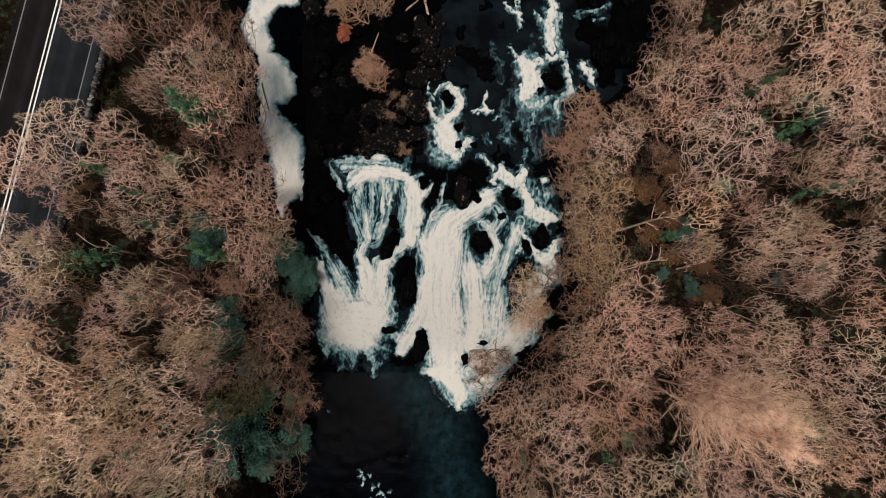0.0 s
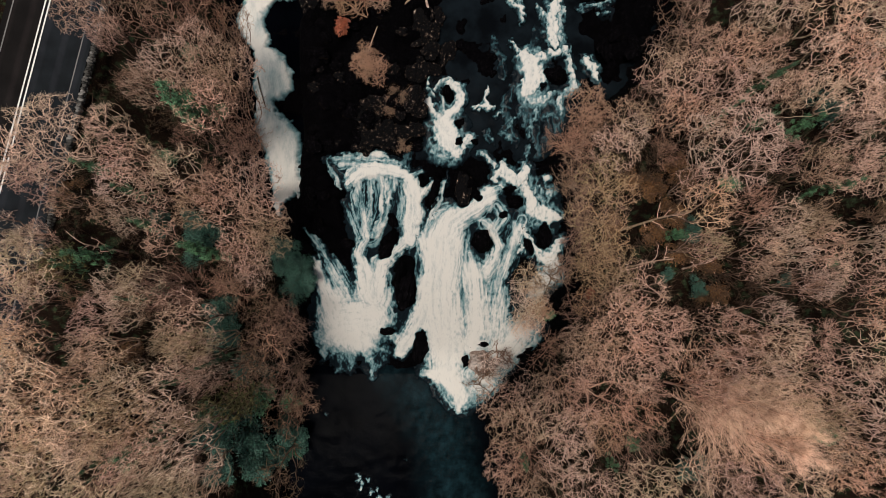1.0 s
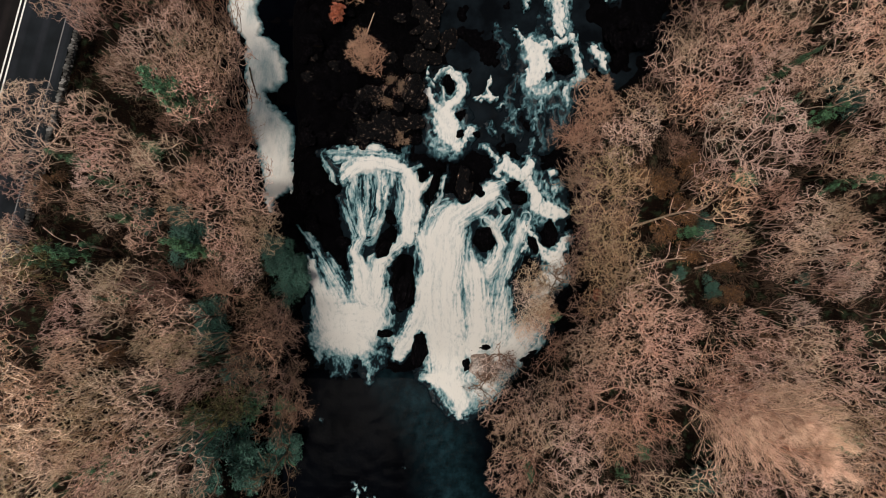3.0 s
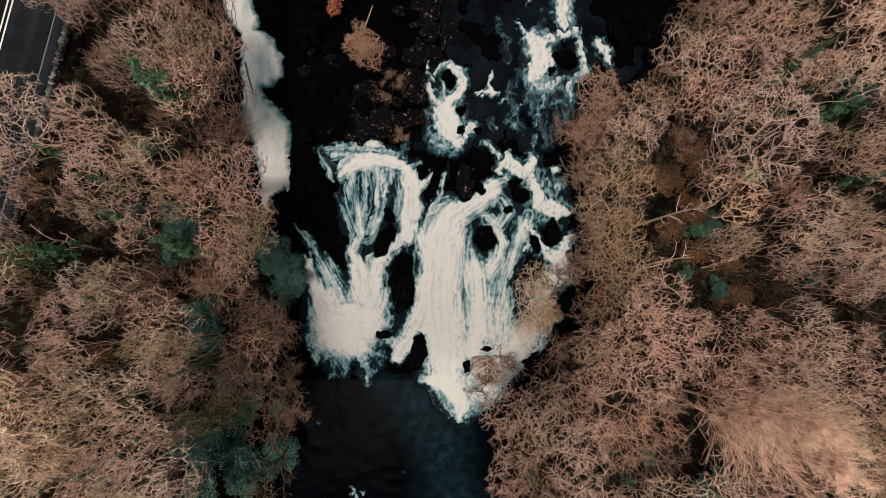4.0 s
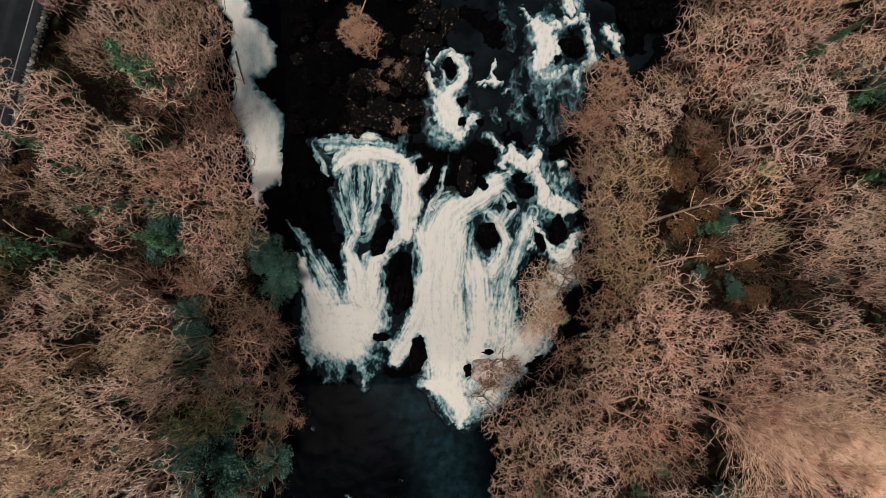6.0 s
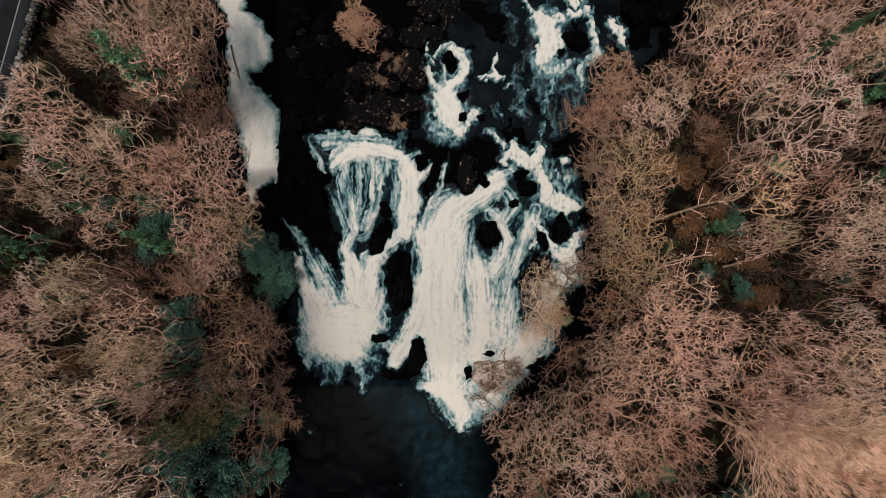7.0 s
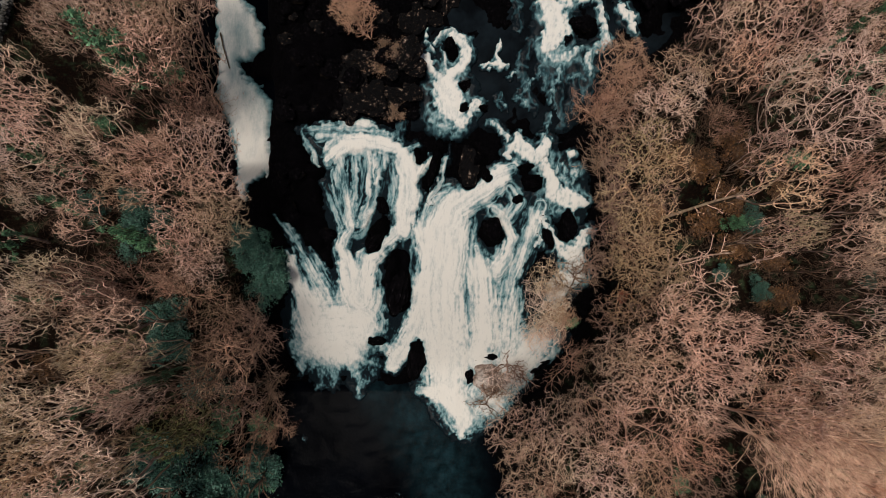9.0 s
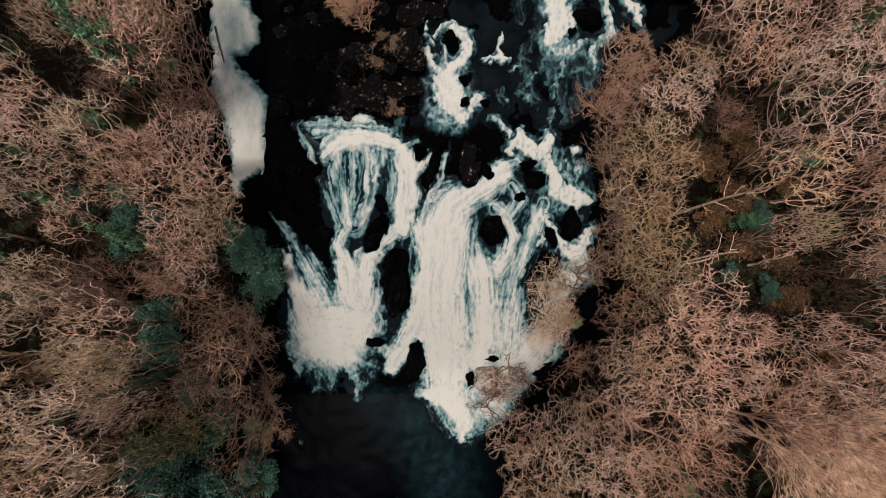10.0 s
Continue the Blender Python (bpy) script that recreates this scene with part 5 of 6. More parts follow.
stand("wisp", 9.1, -2.5, 1.3, 0)
stand("wisp", 8.1, -3.4, 1.1, 1)
stand("wisp", 9.4, -0.3, 1.0, 1)
stand("wisp", 5.0, -8.0, 1.3, 0)
stand("wisp", 5.9, -8.7, 1.2, 1)
stand("wisp", 8.6, -1.9, 1.5, 1)
stand("pale", 9.6, -1.2, 1.1, 1)
stand("pale", 9.3, -2.7, 1.1, 0)
stand("pale", 10.3, -1.9, 1.0, 1)
stand("wisp", 8.3, -3.5, 1.4, 0)
stand("wisp", 8.9, -0.7, 1.3, 0)
stand("sapling", 10.8, 1.4, 0.9, 1)
stand("sapling", 11.4, 2.4, 0.8, 0)
stand("wisp", 8.2, 1.5, 1.1, 0)
stand("wisp", 7.9, 0.2, 1.2, 1)
stand("pale", 8.8, 0.9, 0.9, 0)
stand("sapling", 5.1, -8.5, 1.0, 0)
stand("sapling", 5.9, -6.7, 0.9, 1)
stand("sapling", 4.3, -9.3, 0.8, 0)
stand("sapling", 7.4, -7.6, 1.0, 0)
stand("sapling", 3.9, -10.4, 0.9, 1)
stand("sapling", 9.8, 0.8, 0.8, 0)
stand("wisp", 6.8, -7.3, 0.8, 0)
stand("russet", -15.7, -2.5, 0.95, 0)
stand("russet", -16.2, -5.3, 0.95, 1)
stand("russet", -15.9, -9.2, 0.9, 0)
stand("russet", -15.8, -12.5, 0.9, 1)
stand("russet", 11.2, 12.6, 1.0, 0)
stand("russet", 11.8, 9.7, 1.0, 1)
stand("russet", 12.8, 6.0, 1.0, 0)
stand("russet", 14.4, 3.4, 1.0, 1)
stand("russet", 19.4, 12.1, 0.7, 0)
stand("russet", 11.6, 2.4, 0.9, 1)
stand("russet", 11.2, -6.0, 0.9, 1)
stand("russet", -25.6, -0.2, 0.95, 0)
stand("russet", -23.7, -0.2, 0.9, 1)
stand("russet", -21.7, 0.3, 0.9, 0)
stand("russet", -19.5, 13.4, 1.0, 0)
stand("russet", -18.1, 14.5, 0.8, 1)
stand("larch", 19.6, -8.0, 1.0, 0)
stand("larch", 20.6, -9.4, 1.0, 1)
stand("larch", 21.4, -8.0, 0.95, 1)
KINDS = {
    "holly": (HOLLIES, "dark blue-green evergreen shrub under the bare trees", "shrub"), "ivy": (IVIES, "fresh green ivy and moss clump among bare branches", "shrub"),
    "tuft": (TUFTS, "cushion of golden-brown moss and dead grass on a rock", "grass"),
    "bracken": (BRACKENS, "orange-brown dead bracken on the open bank", "bracken"),
    "rust": (RUSTS, "small rust-red leafy shrub on the rocks", "shrub"), "straw": (STRAWS, "tussock of straw-brown dead grass on a rock", "grass"),
    "russet": (BUSHES, "bare russet bush with fine twigs", "bush"), "pale": (PALE_BUSHES, "soft pale brown bare bush over the river", "bush"),
    "wisp": (WISPS, "thin brown bush in spray, its twigs paled in colour for mist", "bush"), "sapling": (SAPLINGS, "small bare tree with dark crooked branches over the foam", "tree"),
    "larch": (LARCHES, "tall feathery pale brown bare larch", "tree"),
}
for kind, x, y, scale, which in SHRUBS:
    kinds, label, category = KINDS[kind]
    lean = (4, 6) if kind == "larch" else (0, 0)
    plant(kinds, x, y, scale, 0 if kind == "larch" else rs.uniform(0, 360), label, category, kind + " plants", lean, which=which % len(kinds))

# the crowns of the wood on both banks: kind, place, half width and height of the top
CROWNS = {
    "oak": (OAKS, ("bare oak with crooked pale brown branches on the bank", "bare broad oak with lichen-grey limbs among its neighbours", "bare winter oak with tangled pale branches"), "bare oaks of the wood"),
    "pale": (PALE_OAKS, ("bare oak with a dense crown of pale tan twigs", "broad bare oak with pale lichen-covered twigs"), "pale oaks of the wood"),
    "great": (GREAT_OAKS, ("great bare oak with a wide crown of pale radiating branches",), "pale oaks of the wood"),
    "ivy": (EVERGREENS, ("slender ivy-clad green tree among bare crowns",), "ivy-clad trees"),
    "fine": (FINE_TREES, ("bare winter tree with dense fine brown twigs", "bare tree with a soft pinkish-brown crown of fine twigs"), "fine-twigged trees of the wood"),
    "dark": (DARK_OAKS, ("bare russet tree darkened in colour for the shade of its neighbours", "low bare russet tree above the gorge, darkened in colour for shade"), "dark russet trees of the wood"),
    "olive": (OLIVE_TREES, ("bare tree with olive-brown mossy twigs above the falls",), "olive-brown trees above the falls"),
    "mossy_oak": (OLIVE_TREES, ("bare oak with olive-tan mossy twigs on the bank",), "olive-tan oaks of the bank"),
    "haze": (HAZE_TREES, ("bare birch-like tree with a soft reddish-brown haze of twigs",), "soft-crowned trees of the bank"),
    "bush": (HAZE_TREES, ("low feathery reddish-brown tree leaning over the pool",), "soft-crowned trees of the bank"),
    "moss": (MOSSY_TREES, ("bare tree with moss-green and ochre branches",), "mossy trees of the wood"),
}


def crown(kind, x, y, half, top):
    """Plants one tree so that its crown has that half width and its top that height."""
    kinds, labels, group = CROWNS[kind]
    which = rs.randint(len(kinds))
    src = kinds[which]
    spread, tall = CROWN_SIZE[src.name]
    # on the brink of the gorge the foot stands back and the tree leans out
    back = float(np.clip(2.4 - outside(np.array([x]), np.array([y]))[0], 0, 3.0)) * (-1 if x < -2 else 1)
    rise = top - land_z(x + back, y)
    plant(kinds, x + back, y, rise / tall, rs.uniform(0, 360), labels[rs.randint(len(labels))], "tree", group, (0, math.degrees(math.atan2(-back, rise))), which=which, across=1.15 * half / spread)


rs = np.random.RandomState(21)
crown("oak", -40.6, 21.2, 2.4, 21)
crown("fine", -27.2, 21.4, 2.5, 26)
crown("fine", -25.9, 19.8, 1.4, 25)
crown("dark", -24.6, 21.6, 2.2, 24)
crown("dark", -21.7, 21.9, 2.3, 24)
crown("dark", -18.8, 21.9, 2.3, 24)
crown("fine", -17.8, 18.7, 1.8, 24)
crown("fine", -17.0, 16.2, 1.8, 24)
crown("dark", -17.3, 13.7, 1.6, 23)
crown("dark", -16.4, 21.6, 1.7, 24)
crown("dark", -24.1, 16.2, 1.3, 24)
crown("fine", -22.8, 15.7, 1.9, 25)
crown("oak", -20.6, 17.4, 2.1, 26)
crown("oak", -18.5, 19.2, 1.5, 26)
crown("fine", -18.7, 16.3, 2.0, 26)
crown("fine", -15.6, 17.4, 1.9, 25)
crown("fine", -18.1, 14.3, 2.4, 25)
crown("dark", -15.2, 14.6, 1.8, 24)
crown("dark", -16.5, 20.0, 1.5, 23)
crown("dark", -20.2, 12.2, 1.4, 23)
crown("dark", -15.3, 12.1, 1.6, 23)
crown("great", -29.0, 11.1, 3.6, 26)
crown("oak", -32.6, 9.7, 2.4, 25)
crown("oak", -25.0, 12.4, 1.7, 26)
crown("fine", -23.4, 10.0, 2.1, 26)
crown("oak", -19.8, 9.1, 1.9, 26)
crown("fine", -17.3, 7.5, 1.6, 26)
crown("oak", -14.3, 8.3, 2.0, 26)
crown("oak", -13.4, 8.6, 1.8, 25)
crown("fine", -13.2, 5.4, 2.0, 25)
crown("oak", -15.6, 6.0, 2.2, 25)
crown("fine", -21.6, 7.5, 2.1, 25)
crown("oak", -24.6, 8.1, 1.9, 25)
crown("oak", -30.4, 8.2, 1.8, 25)
crown("oak", -32.5, 4.5, 1.8, 26)
crown("oak", -30.7, 3.8, 1.6, 24)
crown("oak", -25.2, 6.0, 1.3, 25)
crown("oak", -29.7, 6.9, 1.3, 23)
crown("oak", -23.6, 5.2, 1.3, 25)
crown("oak", -21.5, 4.0, 1.6, 24)
crown("fine", -19.3, 6.2, 1.7, 24)
crown("fine", -14.7, 3.2, 2.0, 25)
crown("fine", -12.8, 4.1, 1.8, 24)
crown("fine", -14.1, 1.6, 1.5, 24)
crown("dark", -17.1, 1.0, 1.4, 22)
crown("oak", -30.3, 1.5, 2.6, 26)
crown("oak", -31.4, 2.5, 2.1, 26)
crown("oak", -29.7, 0.2, 1.4, 25)
crown("oak", -30.9, 3.8, 1.3, 25)
crown("moss", -28.6, 1.9, 1.7, 25)
crown("oak", -22.0, 0.7, 1.7, 26)
crown("oak", -24.6, 0.4, 1.5, 25)
crown("dark", -22.0, -0.5, 1.4, 21)
crown("dark", -22.7, 0.6, 1.5, 21)
crown("oak", -31.4, -1.2, 2.3, 26)
crown("pale", -29.9, -3.8, 1.8, 27)
crown("pale", -31.1, -5.0, 2.2, 27)
crown("dark", -28.3, -0.3, 1.3, 23)
crown("fine", -25.2, -1.9, 1.9, 26)
crown("oak", -23.1, -1.2, 1.9, 26)
crown("pale", -26.5, -4.1, 1.3, 25)
crown("pale", -24.6, -4.1, 1.6, 26)
crown("pale", -20.2, -3.6, 1.2, 26)
crown("fine", -18.5, -2.2, 2.2, 27)
crown("pale", -17.5, -3.7, 1.3, 26)
crown("fine", -18.4, -5.1, 2.1, 26)
crown("pale", -28.3, -7.3, 2.9, 28)
crown("fine", -25.3, -6.7, 2.3, 27)
crown("pale", -22.9, -7.1, 2.0, 26)
crown("pale", -19.8, -7.0, 2.2, 27)
crown("fine", -17.7, -6.4, 1.6, 26)
crown("dark", -15.8, -6.7, 1.6, 22)
crown("pale", -26.3, -9.1, 2.4, 27)
crown("pale", -30.4, -10.1, 2.5, 27)
crown("pale", -30.9, -7.1, 2.0, 26)
crown("pale", -28.1, -6.3, 1.2, 26)
crown("pale", -24.1, -9.9, 2.1, 27)
crown("pale", -21.6, -10.2, 2.0, 26)
crown("pale", -18.3, -9.5, 1.2, 26)
crown("pale", -29.1, -10.0, 2.0, 26)
crown("pale", -20.8, -13.2, 2.0, 27)
crown("pale", -25.6, -10.9, 2.0, 27)
crown("pale", -28.9, -12.8, 2.1, 27)
crown("pale", -24.0, -5.9, 1.8, 26)
crown("pale", -18.9, -4.3, 1.6, 26)
crown("pale", -31.3, -3.5, 1.9, 26)
crown("mossy_oak", -22.7, -9.1, 2.3, 27)
crown("pale", -27.6, -11.9, 2.8, 27)
crown("pale", -24.3, -12.8, 2.4, 27)
crown("fine", -21.8, -12.5, 2.2, 27)
crown("pale", -18.6, -11.0, 2.9, 28)
crown("fine", -29.9, -13.6, 2.5, 27)
crown("pale", -19.2, -14.3, 2.2, 26)
crown("pale", -17.8, -14.2, 1.7, 24)
crown("moss", -17.8, -9.3, 2.0, 20)
crown("moss", -16.3, -9.0, 1.7, 19)
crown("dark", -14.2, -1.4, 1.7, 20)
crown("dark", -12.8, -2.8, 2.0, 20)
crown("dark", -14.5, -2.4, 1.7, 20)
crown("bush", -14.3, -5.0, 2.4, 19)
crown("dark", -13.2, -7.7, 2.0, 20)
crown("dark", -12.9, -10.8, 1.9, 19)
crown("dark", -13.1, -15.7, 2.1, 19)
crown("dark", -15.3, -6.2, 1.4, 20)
crown("dark", 18.2, 21.9, 2.1, 24)
crown("oak", 19.2, 22.3, 1.3, 25)
crown("oak", 23.5, 20.7, 1.7, 26)
crown("oak", 25.7, 21.1, 1.5, 26)
crown("oak", 29.0, 20.9, 2.5, 26)
crown("oak", 31.9, 20.5, 2.4, 26)
crown("dark", 17.9, 19.1, 2.1, 24)
crown("fine", 19.7, 18.9, 1.7, 25)
crown("fine", 22.1, 18.1, 1.9, 26)
crown("oak", 24.3, 17.6, 1.6, 26)
crown("oak", 28.3, 17.7, 1.7, 26)
crown("fine", 30.5, 17.9, 2.4, 26)
crown("oak", 32.8, 17.2, 2.3, 26)
crown("oak", 16.9, 17.1, 2.0, 24)
crown("oak", 18.7, 16.3, 2.3, 25)
crown("oak", 20.8, 15.7, 2.3, 26)
crown("fine", 23.4, 15.5, 1.9, 26)
crown("fine", 26.5, 15.4, 1.8, 25)
crown("dark", 16.6, 14.9, 2.2, 23)
crown("fine", 18.4, 13.7, 1.9, 24)
crown("oak", 15.3, 14.1, 2.0, 21)
crown("oak", 28.1, 14.8, 1.7, 26)
crown("oak", 30.8, 15.0, 2.3, 26)
crown("fine", 33.4, 13.6, 2.2, 25)
crown("fine", 30.8, 12.5, 1.8, 25)
crown("great", 20.9, 10.5, 3.5, 28)
crown("ivy", -19.5, 14.3, 1.1, 27)
crown("ivy", 24.0, 15.5, 0.4, 28)
crown("ivy", 24.9, 16.1, 0.3, 28)
crown("ivy", 20.7, 13.1, 0.3, 27)
crown("ivy", 28.9, 13.4, 0.6, 23)
crown("ivy", 24.1, 13.0, 0.4, 27)
crown("ivy", 29.6, 7.9, 0.5, 26)
crown("ivy", -26.5, 2.6, 0.6, 26)
crown("ivy", -28.0, 1.9, 0.4, 26)
crown("ivy", -26.8, 9.4, 0.5, 25)
crown("ivy", -23.8, 7.6, 0.4, 25)
crown("ivy", -24.1, 5.4, 0.5, 22)
crown("ivy", -19.8, 3.4, 0.6, 23)
crown("ivy", -18.2, 2.9, 0.5, 23)
crown("ivy", -23.5, -0.6, 0.3, 26)
crown("ivy", -26.5, -7.0, 0.3, 27)
crown("ivy", -22.3, -11.5, 0.6, 26)
crown("ivy", -23.9, -12.0, 0.3, 27)
crown("ivy", -24.5, -13.1, 0.2, 27)
crown("ivy", -20.1, -6.7, 0.4, 26)
crown("ivy", -16.9, -5.3, 0.3, 26)
crown("ivy", 7.0, -14.7, 0.5, 18)
crown("ivy", 20.3, 4.9, 0.6, 18)
crown("ivy", 13.8, -13.9, 0.4, 20)
crown("fine", 20.1, 12.7, 1.9, 26)
crown("oak", 25.1, 10.1, 1.6, 26)
crown("fine", 27.9, 9.2, 1.8, 26)
crown("fine", 30.1, 9.2, 2.1, 26)
crown("fine", 28.5, 3.5, 1.9, 25)
crown("oak", 31.6, 1.4, 2.0, 25)
crown("fine", 28.2, -3.6, 1.8, 24)
crown("oak", 25.4, 4.6, 1.7, 24)
crown("fine", 32.2, 9.0, 2.3, 26)
crown("oak", 19.2, 8.2, 1.5, 25)
crown("dark", 11.3, 13.9, 2.0, 18)
crown("dark", 12.2, 11.7, 2.0, 19)
crown("fine", 14.1, 11.5, 2.2, 21)
crown("oak", 15.7, 13.0, 1.4, 21)
crown("dark", 10.2, 12.4, 1.5, 17)
crown("dark", 10.7, 9.7, 1.8, 18)
crown("olive", 12.9, 9.1, 2.3, 21)
crown("olive", 14.4, 8.0, 1.7, 21)
crown("olive", 11.7, 6.6, 2.3, 20)
crown("dark", 11.1, 6.3, 1.4, 18)
crown("olive", 12.0, 4.1, 1.7, 19)
crown("olive", 12.9, 4.4, 2.2, 21)
crown("dark", 14.0, 6.3, 1.4, 20)
crown("olive", 12.2, 1.6, 1.9, 21)
crown("olive", 13.9, 1.8, 2.1, 21)
crown("olive", 11.7, -0.8, 1.6, 19)
crown("dark", 12.5, -0.9, 1.8, 21)
crown("olive", 11.2, 1.9, 1.3, 19)
crown("dark", 10.7, -1.5, 1.4, 18)
crown("dark", 10.0, -4.7, 1.4, 17)
crown("oak", 15.3, -0.2, 2.6, 23)
crown("olive", 13.8, 0.2, 1.8, 22)
crown("pale", 19.4, 6.4, 2.0, 27)
crown("pale", 19.4, 3.3, 1.2, 27)
crown("oak", 19.7, 3.5, 1.3, 25)
crown("fine", 22.5, 6.3, 1.4, 27)
crown("oak", 24.9, 5.2, 1.7, 27)
crown("fine", 26.7, 5.2, 1.5, 27)
crown("oak", 23.5, 2.8, 1.5, 26)
crown("oak", 25.7, 3.0, 1.6, 26)
crown("oak", 28.4, 1.6, 1.2, 26)
crown("oak", 31.0, 3.6, 1.3, 27)
crown("fine", 23.4, 1.5, 1.2, 26)
crown("oak", 26.9, 0.3, 1.2, 27)
crown("oak", 31.4, -1.3, 1.8, 27)
crown("oak", 24.2, -1.4, 1.2, 26)
crown("fine", 17.6, -2.3, 1.3, 24)
crown("fine", 21.1, -2.2, 1.4, 24)
crown("fine", 13.5, -2.7, 2.8, 25)
crown("oak", 16.1, -3.2, 2.4, 25)
crown("fine", 12.1, -4.2, 2.2, 23)
crown("fine", 10.6, -3.9, 1.8, 21)
crown("oak", 22.1, -3.5, 1.8, 26)
crown("oak", 24.2, -3.7, 2.0, 27)
crown("oak", 30.4, -3.8, 2.2, 27)
crown("oak", 16.5, -4.8, 1.3, 25)
crown("oak", 20.0, -5.0, 1.7, 24)
crown("fine", 14.4, -5.6, 2.2, 24)
crown("oak", 11.2, -5.8, 2.0, 22)
crown("oak", 20.3, -5.8, 2.1, 27)
crown("oak", 23.0, -5.5, 1.7, 27)
crown("oak", 25.9, -6.0, 2.2, 27)
crown("oak", 28.7, -6.2, 2.3, 27)
crown("oak", 30.9, -7.0, 2.0, 27)
crown("oak", 19.5, -7.1, 1.6, 26)
crown("oak", 26.1, -8.7, 1.4, 26)
crown("fine", 28.0, -8.8, 2.0, 26)
crown("oak", 29.7, -9.7, 2.1, 27)
crown("fine", 27.7, -11.4, 2.1, 25)
crown("fine", 29.1, -12.4, 2.1, 26)
crown("oak", 31.3, -13.1, 2.0, 26)
crown("oak", 25.8, -13.5, 2.0, 26)
crown("haze", 12.3, -8.5, 2.9, 22)
crown("haze", 15.4, -9.6, 1.8, 22)
crown("haze", 16.0, -7.6, 1.3, 23)
crown("haze", 9.6, -8.0, 2.1, 21)
crown("fine", 7.1, -8.5, 1.9, 20)
crown("fine", 4.4, -9.6, 2.1, 18)
crown("fine", 5.6, -11.3, 2.4, 20)
crown("oak", 8.0, -10.4, 2.1, 21)
crown("fine", 10.3, -10.9, 2.2, 21)
crown("haze", 12.9, -11.1, 2.0, 22)
crown("fine", 4.8, -14.4, 2.0, 18)
crown("dark", 7.6, -14.1, 2.1, 19)
crown("oak", 9.6, -13.0, 2.2, 22)
crown("oak", 8.2, -15.7, 2.1, 21)
crown("fine", 5.8, -16.7, 2.0, 18)
crown("oak", 11.3, -15.2, 2.0, 22)
crown("dark", 14.8, -12.9, 1.8, 21)
crown("dark", 16.4, -11.5, 1.5, 21)
crown("oak", 15.5, -14.2, 2.2, 24)
crown("oak", 13.7, -15.4, 1.8, 22)
crown("oak", 17.9, -14.3, 2.3, 25)
crown("fine", 20.1, -13.9, 2.2, 26)
crown("fine", 22.7, -14.3, 2.2, 26)
# the wood goes on beyond them
rs = np.random.RandomState(24)
spots = []
tries = 0
while tries < 6000 and len(spots) < 48:
    tries += 1
    x, y = rs.uniform(-48, 46), rs.uniform(-30, 38)
    if -34 < x < 33.5 and -16.5 < y < 23.5 or float(outside(np.array([x]), np.array([y]))[0]) < 4 or -5.5 < x - road_x(y) < 7.5:
        continue
    if any((x - a) ** 2 + (y - b) ** 2 < 3.6 ** 2 for a, b in spots):
        continue
    spots.append((x, y))
for x, y in spots:
    crown("oak" if rs.rand() < 0.7 else "fine", x, y, rs.uniform(2.4, 3.2), land_z(x, y) + rs.uniform(9, 11))
rs = np.random.RandomState(23)
for k in range(80):
    x, y = rs.uniform(-42, 42), rs.uniform(-28, 32)
    d = float(outside(np.array([x]), np.array([y]))[0])
    if d < 0.8 or -4.6 < x - road_x(y) < 5.4:
        continue
    if rs.rand() < 0.4:
        plant(BUSHES, x, y, rs.uniform(0.6, 1.0), rs.uniform(0, 360), "bare russet undergrowth bush", "bush", "undergrowth")
    else:
        fern = rs.rand() < 0.5
        plant(BRACKENS if fern else IVIES, x, y, rs.uniform(0.6, 1.1), rs.uniform(0, 360), "orange-brown dead bracken under the trees" if fern else "mossy green undergrowth clump", "bracken" if fern else "shrub", "undergrowth")

# low tangle of brushwood on the floor of the wood, shade put into its colour
rs = np.random.RandomState(31)
count, each = 5200, 16
x, y = rs.uniform(-50, 44, count * 2), rs.uniform(-32, 36, count * 2)
dry = (outside(x, y) > 1.6) & ((x - road_x(y) < -4.4) | (x - road_x(y) > 5.6)) & (fbm(x * 0.25 + 50, y * 0.25, 3) > 0.4)
x, y = x[dry][:count], y[dry][:count]
foot = np.stack([x, y, land(x, y)[0]], -1)
tall = np.repeat(rs.uniform(0.7, 2.6, len(x)), each)
rise = tall * rs.rand(len(tall))
root = np.repeat(foot, each, axis=0) + np.stack([0.25 * rs.normal(size=len(tall)) * rise, 0.25 * rs.normal(size=len(tall)) * rise, rise], -1)
way = unit(rs.normal(size=(len(tall), 3)) + np.array([0, 0, 0.5]))
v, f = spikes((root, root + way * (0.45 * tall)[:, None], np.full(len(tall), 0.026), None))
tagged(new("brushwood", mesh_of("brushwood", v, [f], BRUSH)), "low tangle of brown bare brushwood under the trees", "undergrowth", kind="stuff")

# ---- roadside wall of rough stones ----
wall = tagged(new("stone_wall"), "low rough dry-stone wall along the road", "wall")
stone_meshes = [rock_mesh("stone", 60 + k, STONE, 0.2, 0.8, 2) for k in range(4)]
for k in range(110):
    y = 2 + k * 0.24
    for row in range(2):
        ob = new("stone", stone_meshes[rs.randint(4)])
        ob.parent = wall
        ob.matrix_basis = pose(road_x(y) + 5.15 + rs.uniform(-0.06, 0.06), y + 0.12 * row, ROAD_Z - 0.25 + 0.3 * row, 0, 0, rs.uniform(-20, 20)) @ Matrix.Diagonal((rs.uniform(0.4, 0.6), 0.3, 0.5, 1))
# fallen log in the side channel and drift wood on the island
def log(points, r0, r1, label):
    line = np.array([points], dtype=float)
    v, f = tubes(line_segs(line, np.array([r0]), np.array([r1])), 7)
    return tagged(new("fallen_log", mesh_of("fallen_log", v, [f], DARK_BARK if "dark" in label else LIMB, True)), label, "log")


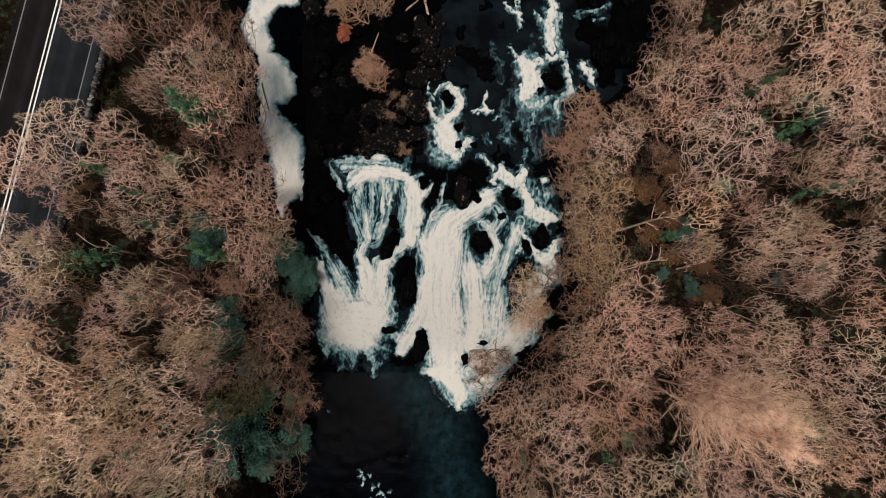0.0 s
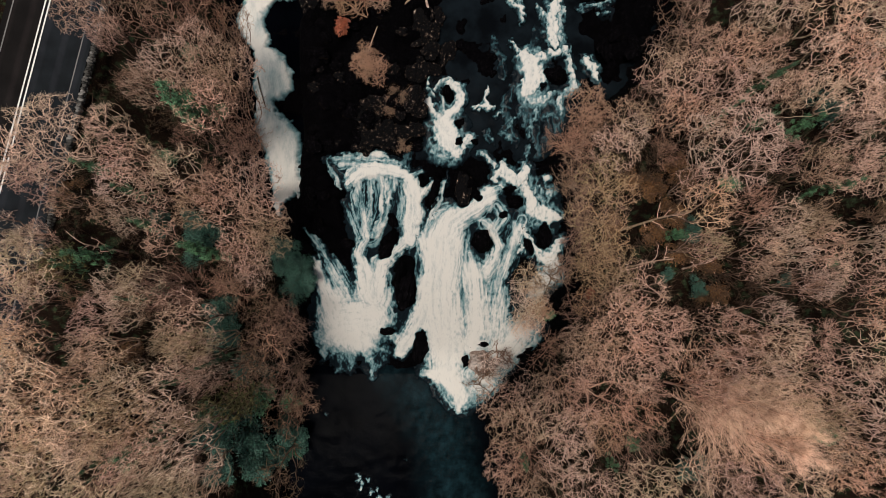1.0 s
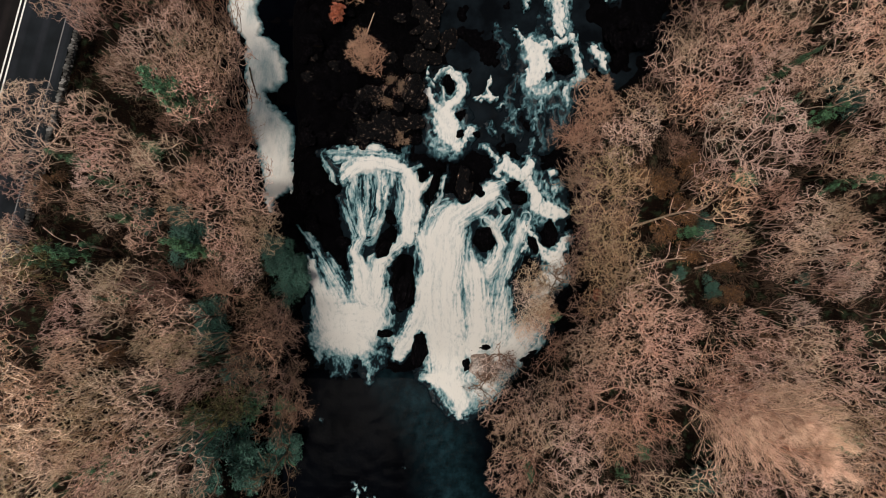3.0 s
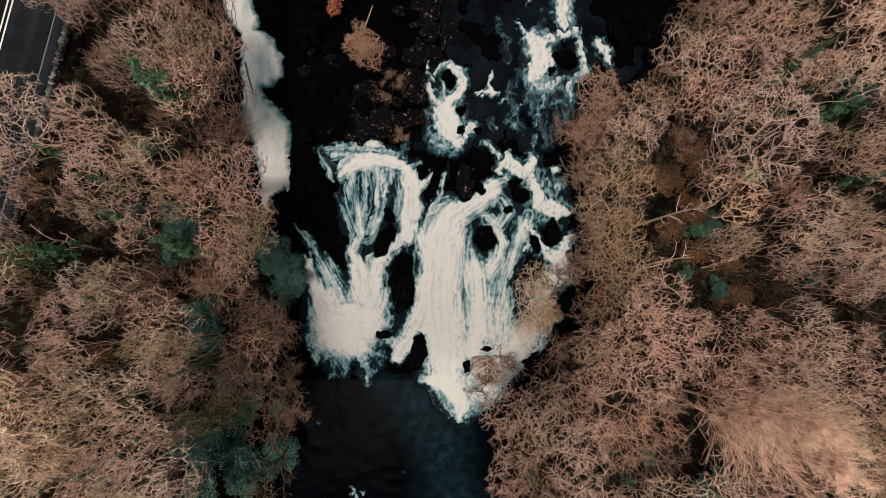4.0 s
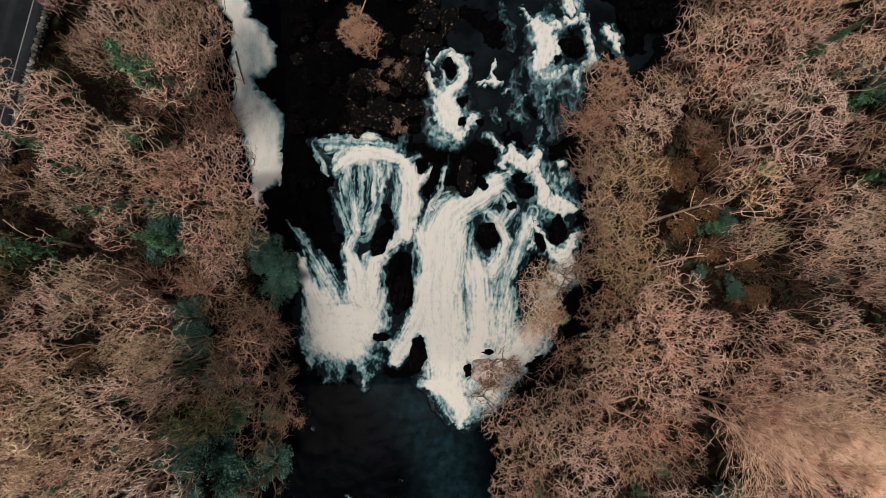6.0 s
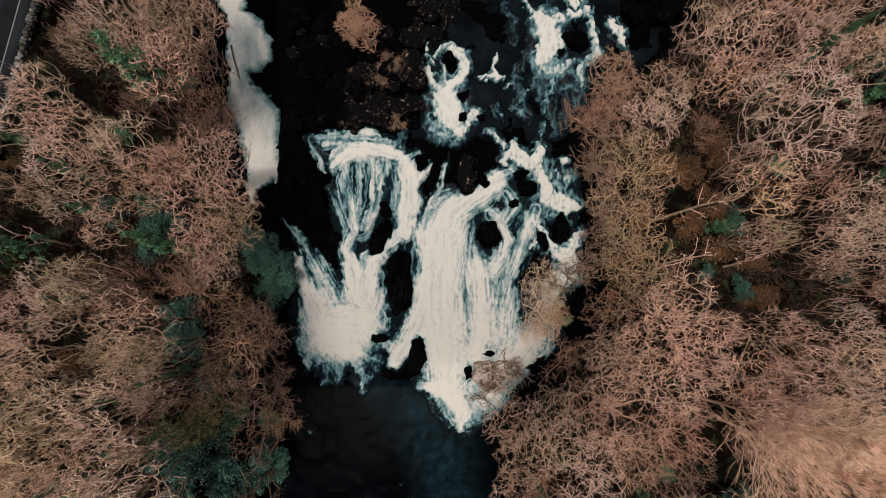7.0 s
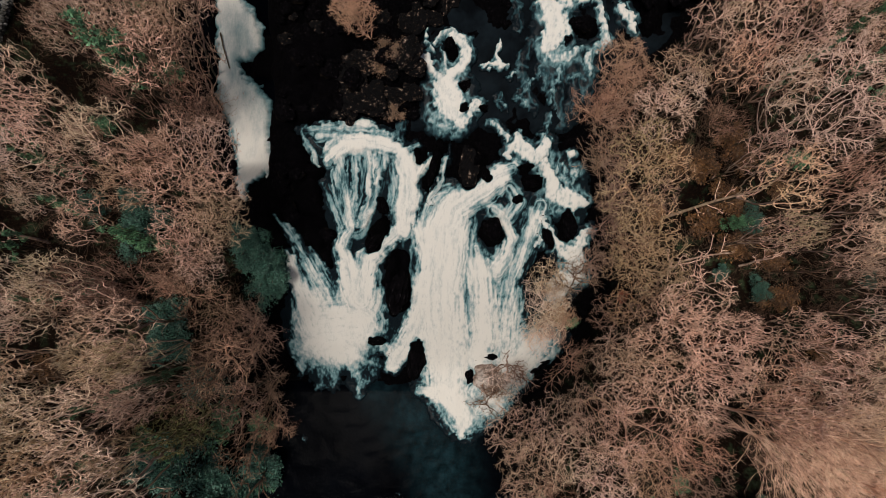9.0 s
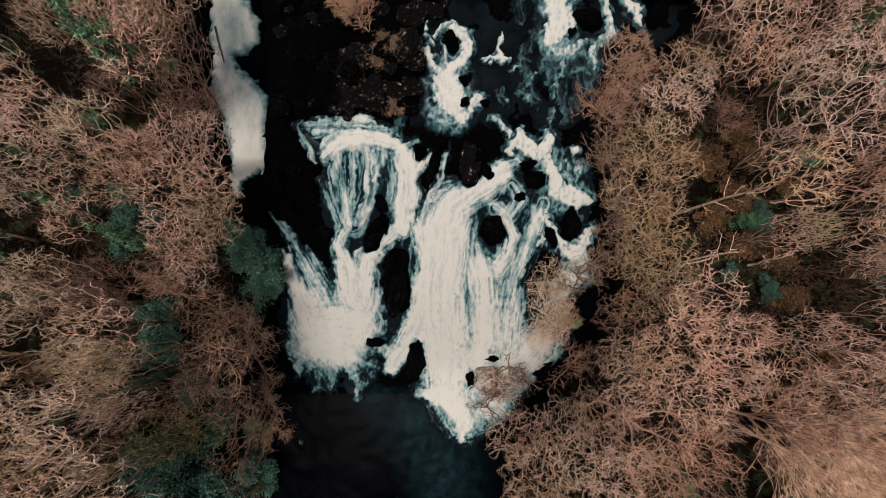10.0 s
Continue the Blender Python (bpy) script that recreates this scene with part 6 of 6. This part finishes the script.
log([(-18.1, 20.8, 10.6), (-17.8, 19.6, 10.7), (-17.3, 17.9, 10.5)], 0.07, 0.04, "dark fallen log lying in the milky side channel")
log([(-6.7, 20.9, 16.2), (-6.1, 22.3, 16.6), (-5.7, 23.2, 16.9)], 0.06, 0.04, "pale bare pole leaning on the island")
log([(-4.3, 24.2, 16.6), (-3.5, 25.0, 16.9), (-2.2, 26.0, 17.0)], 0.12, 0.08, "pale driftwood trunk on the rocks")
log([(-1.4, 24.0, 15.8), (-1.3, 24.7, 16.6), (-1.6, 25.6, 17.4), (-1.5, 26.3, 17.6)], 0.1, 0.15, "pale brown dead trunk leaning over the river")
# pale trunks that stand bare in the gaps of the wood


def bare_trunk(points, r0, r1, label):
    line = np.array([points], dtype=float)
    v, f = tubes(line_segs(line, np.array([r0]), np.array([r1])), 7)
    tree = tagged(new("bare_tree"), label, "tree", "bare trunks in the gaps")
    part_of("trunk", mesh_of("trunk", v, [f], LIMB, True), tree)
    r = np.random.RandomState(int(points[0][0] * 10) % 997)
    s2, w2, t2 = shoots(r, line, 7, 0.45, 42, 0.3)
    bough = grow(r, s2, w2, 1.6 * r.uniform(0.6, 1.2, len(s2)), 4, 0.3, 0.08)
    s3, w3, t3 = shoots(r, bough, 4, 0.2, 45, 0.2)
    v, faces = joined(tubes(line_segs(bough, np.full(len(s2), 0.5 * r1), np.full(len(s2), 0.025)), 4), spikes((s3, s3 + w3 * r.uniform(0.3, 0.8, len(s3))[:, None], np.full(len(s3), 0.014), None)))
    part_of("crown", mesh_of("crown", v, faces, TWIG), tree)
    return tree


for x, y, dx, dy, rise, r0, label in (
    (16.2, 5.6, 2.6, 0.5, 10.0, 0.13, "pale leaning trunk of a bare tree above the bracken"),
    (16.9, 2.2, 2.2, 0.5, 5.0, 0.09, "thin pale leaning trunk over the open bank"),
    (21.6, 2.0, 1.0, 0.4, 3.0, 0.1, "crooked pale trunk beside an evergreen shrub"),
    (29.6, 3.4, 1.2, 0.2, 11.0, 0.16, "tall pale trunk standing among oak crowns"),
    (27.9, 2.4, 0.8, 0.0, 10.0, 0.13, "tall pale trunk standing among oak crowns"),
    (33.6, 17.4, 1.5, 0.8, 10.0, 0.17, "thick pale trunk at the top of the bank"),
    (-21.5, -0.8, -1.0, 0.3, 8.0, 0.12, "lichen-grey trunk standing in a gap of the wood"),
    (-27.0, 3.2, -0.9, 0.4, 5.0, 0.11, "crooked lichen-grey trunk over a dark hollow"),
    (9.3, -15.6, 1.4, 0.6, 5.0, 0.11, "crooked pale trunk low on the bank"),
):
    foot = land_z(x, y) - 0.2
    bare_trunk([(x, y, foot), (x + 0.2 * dx + 0.15, y + 0.3 * dy, foot + 0.3 * rise), (x + 0.6 * dx - 0.1, y + 0.5 * dy + 0.12, foot + 0.65 * rise), (x + dx, y + dy, foot + rise)], r0, 0.5 * r0, label)
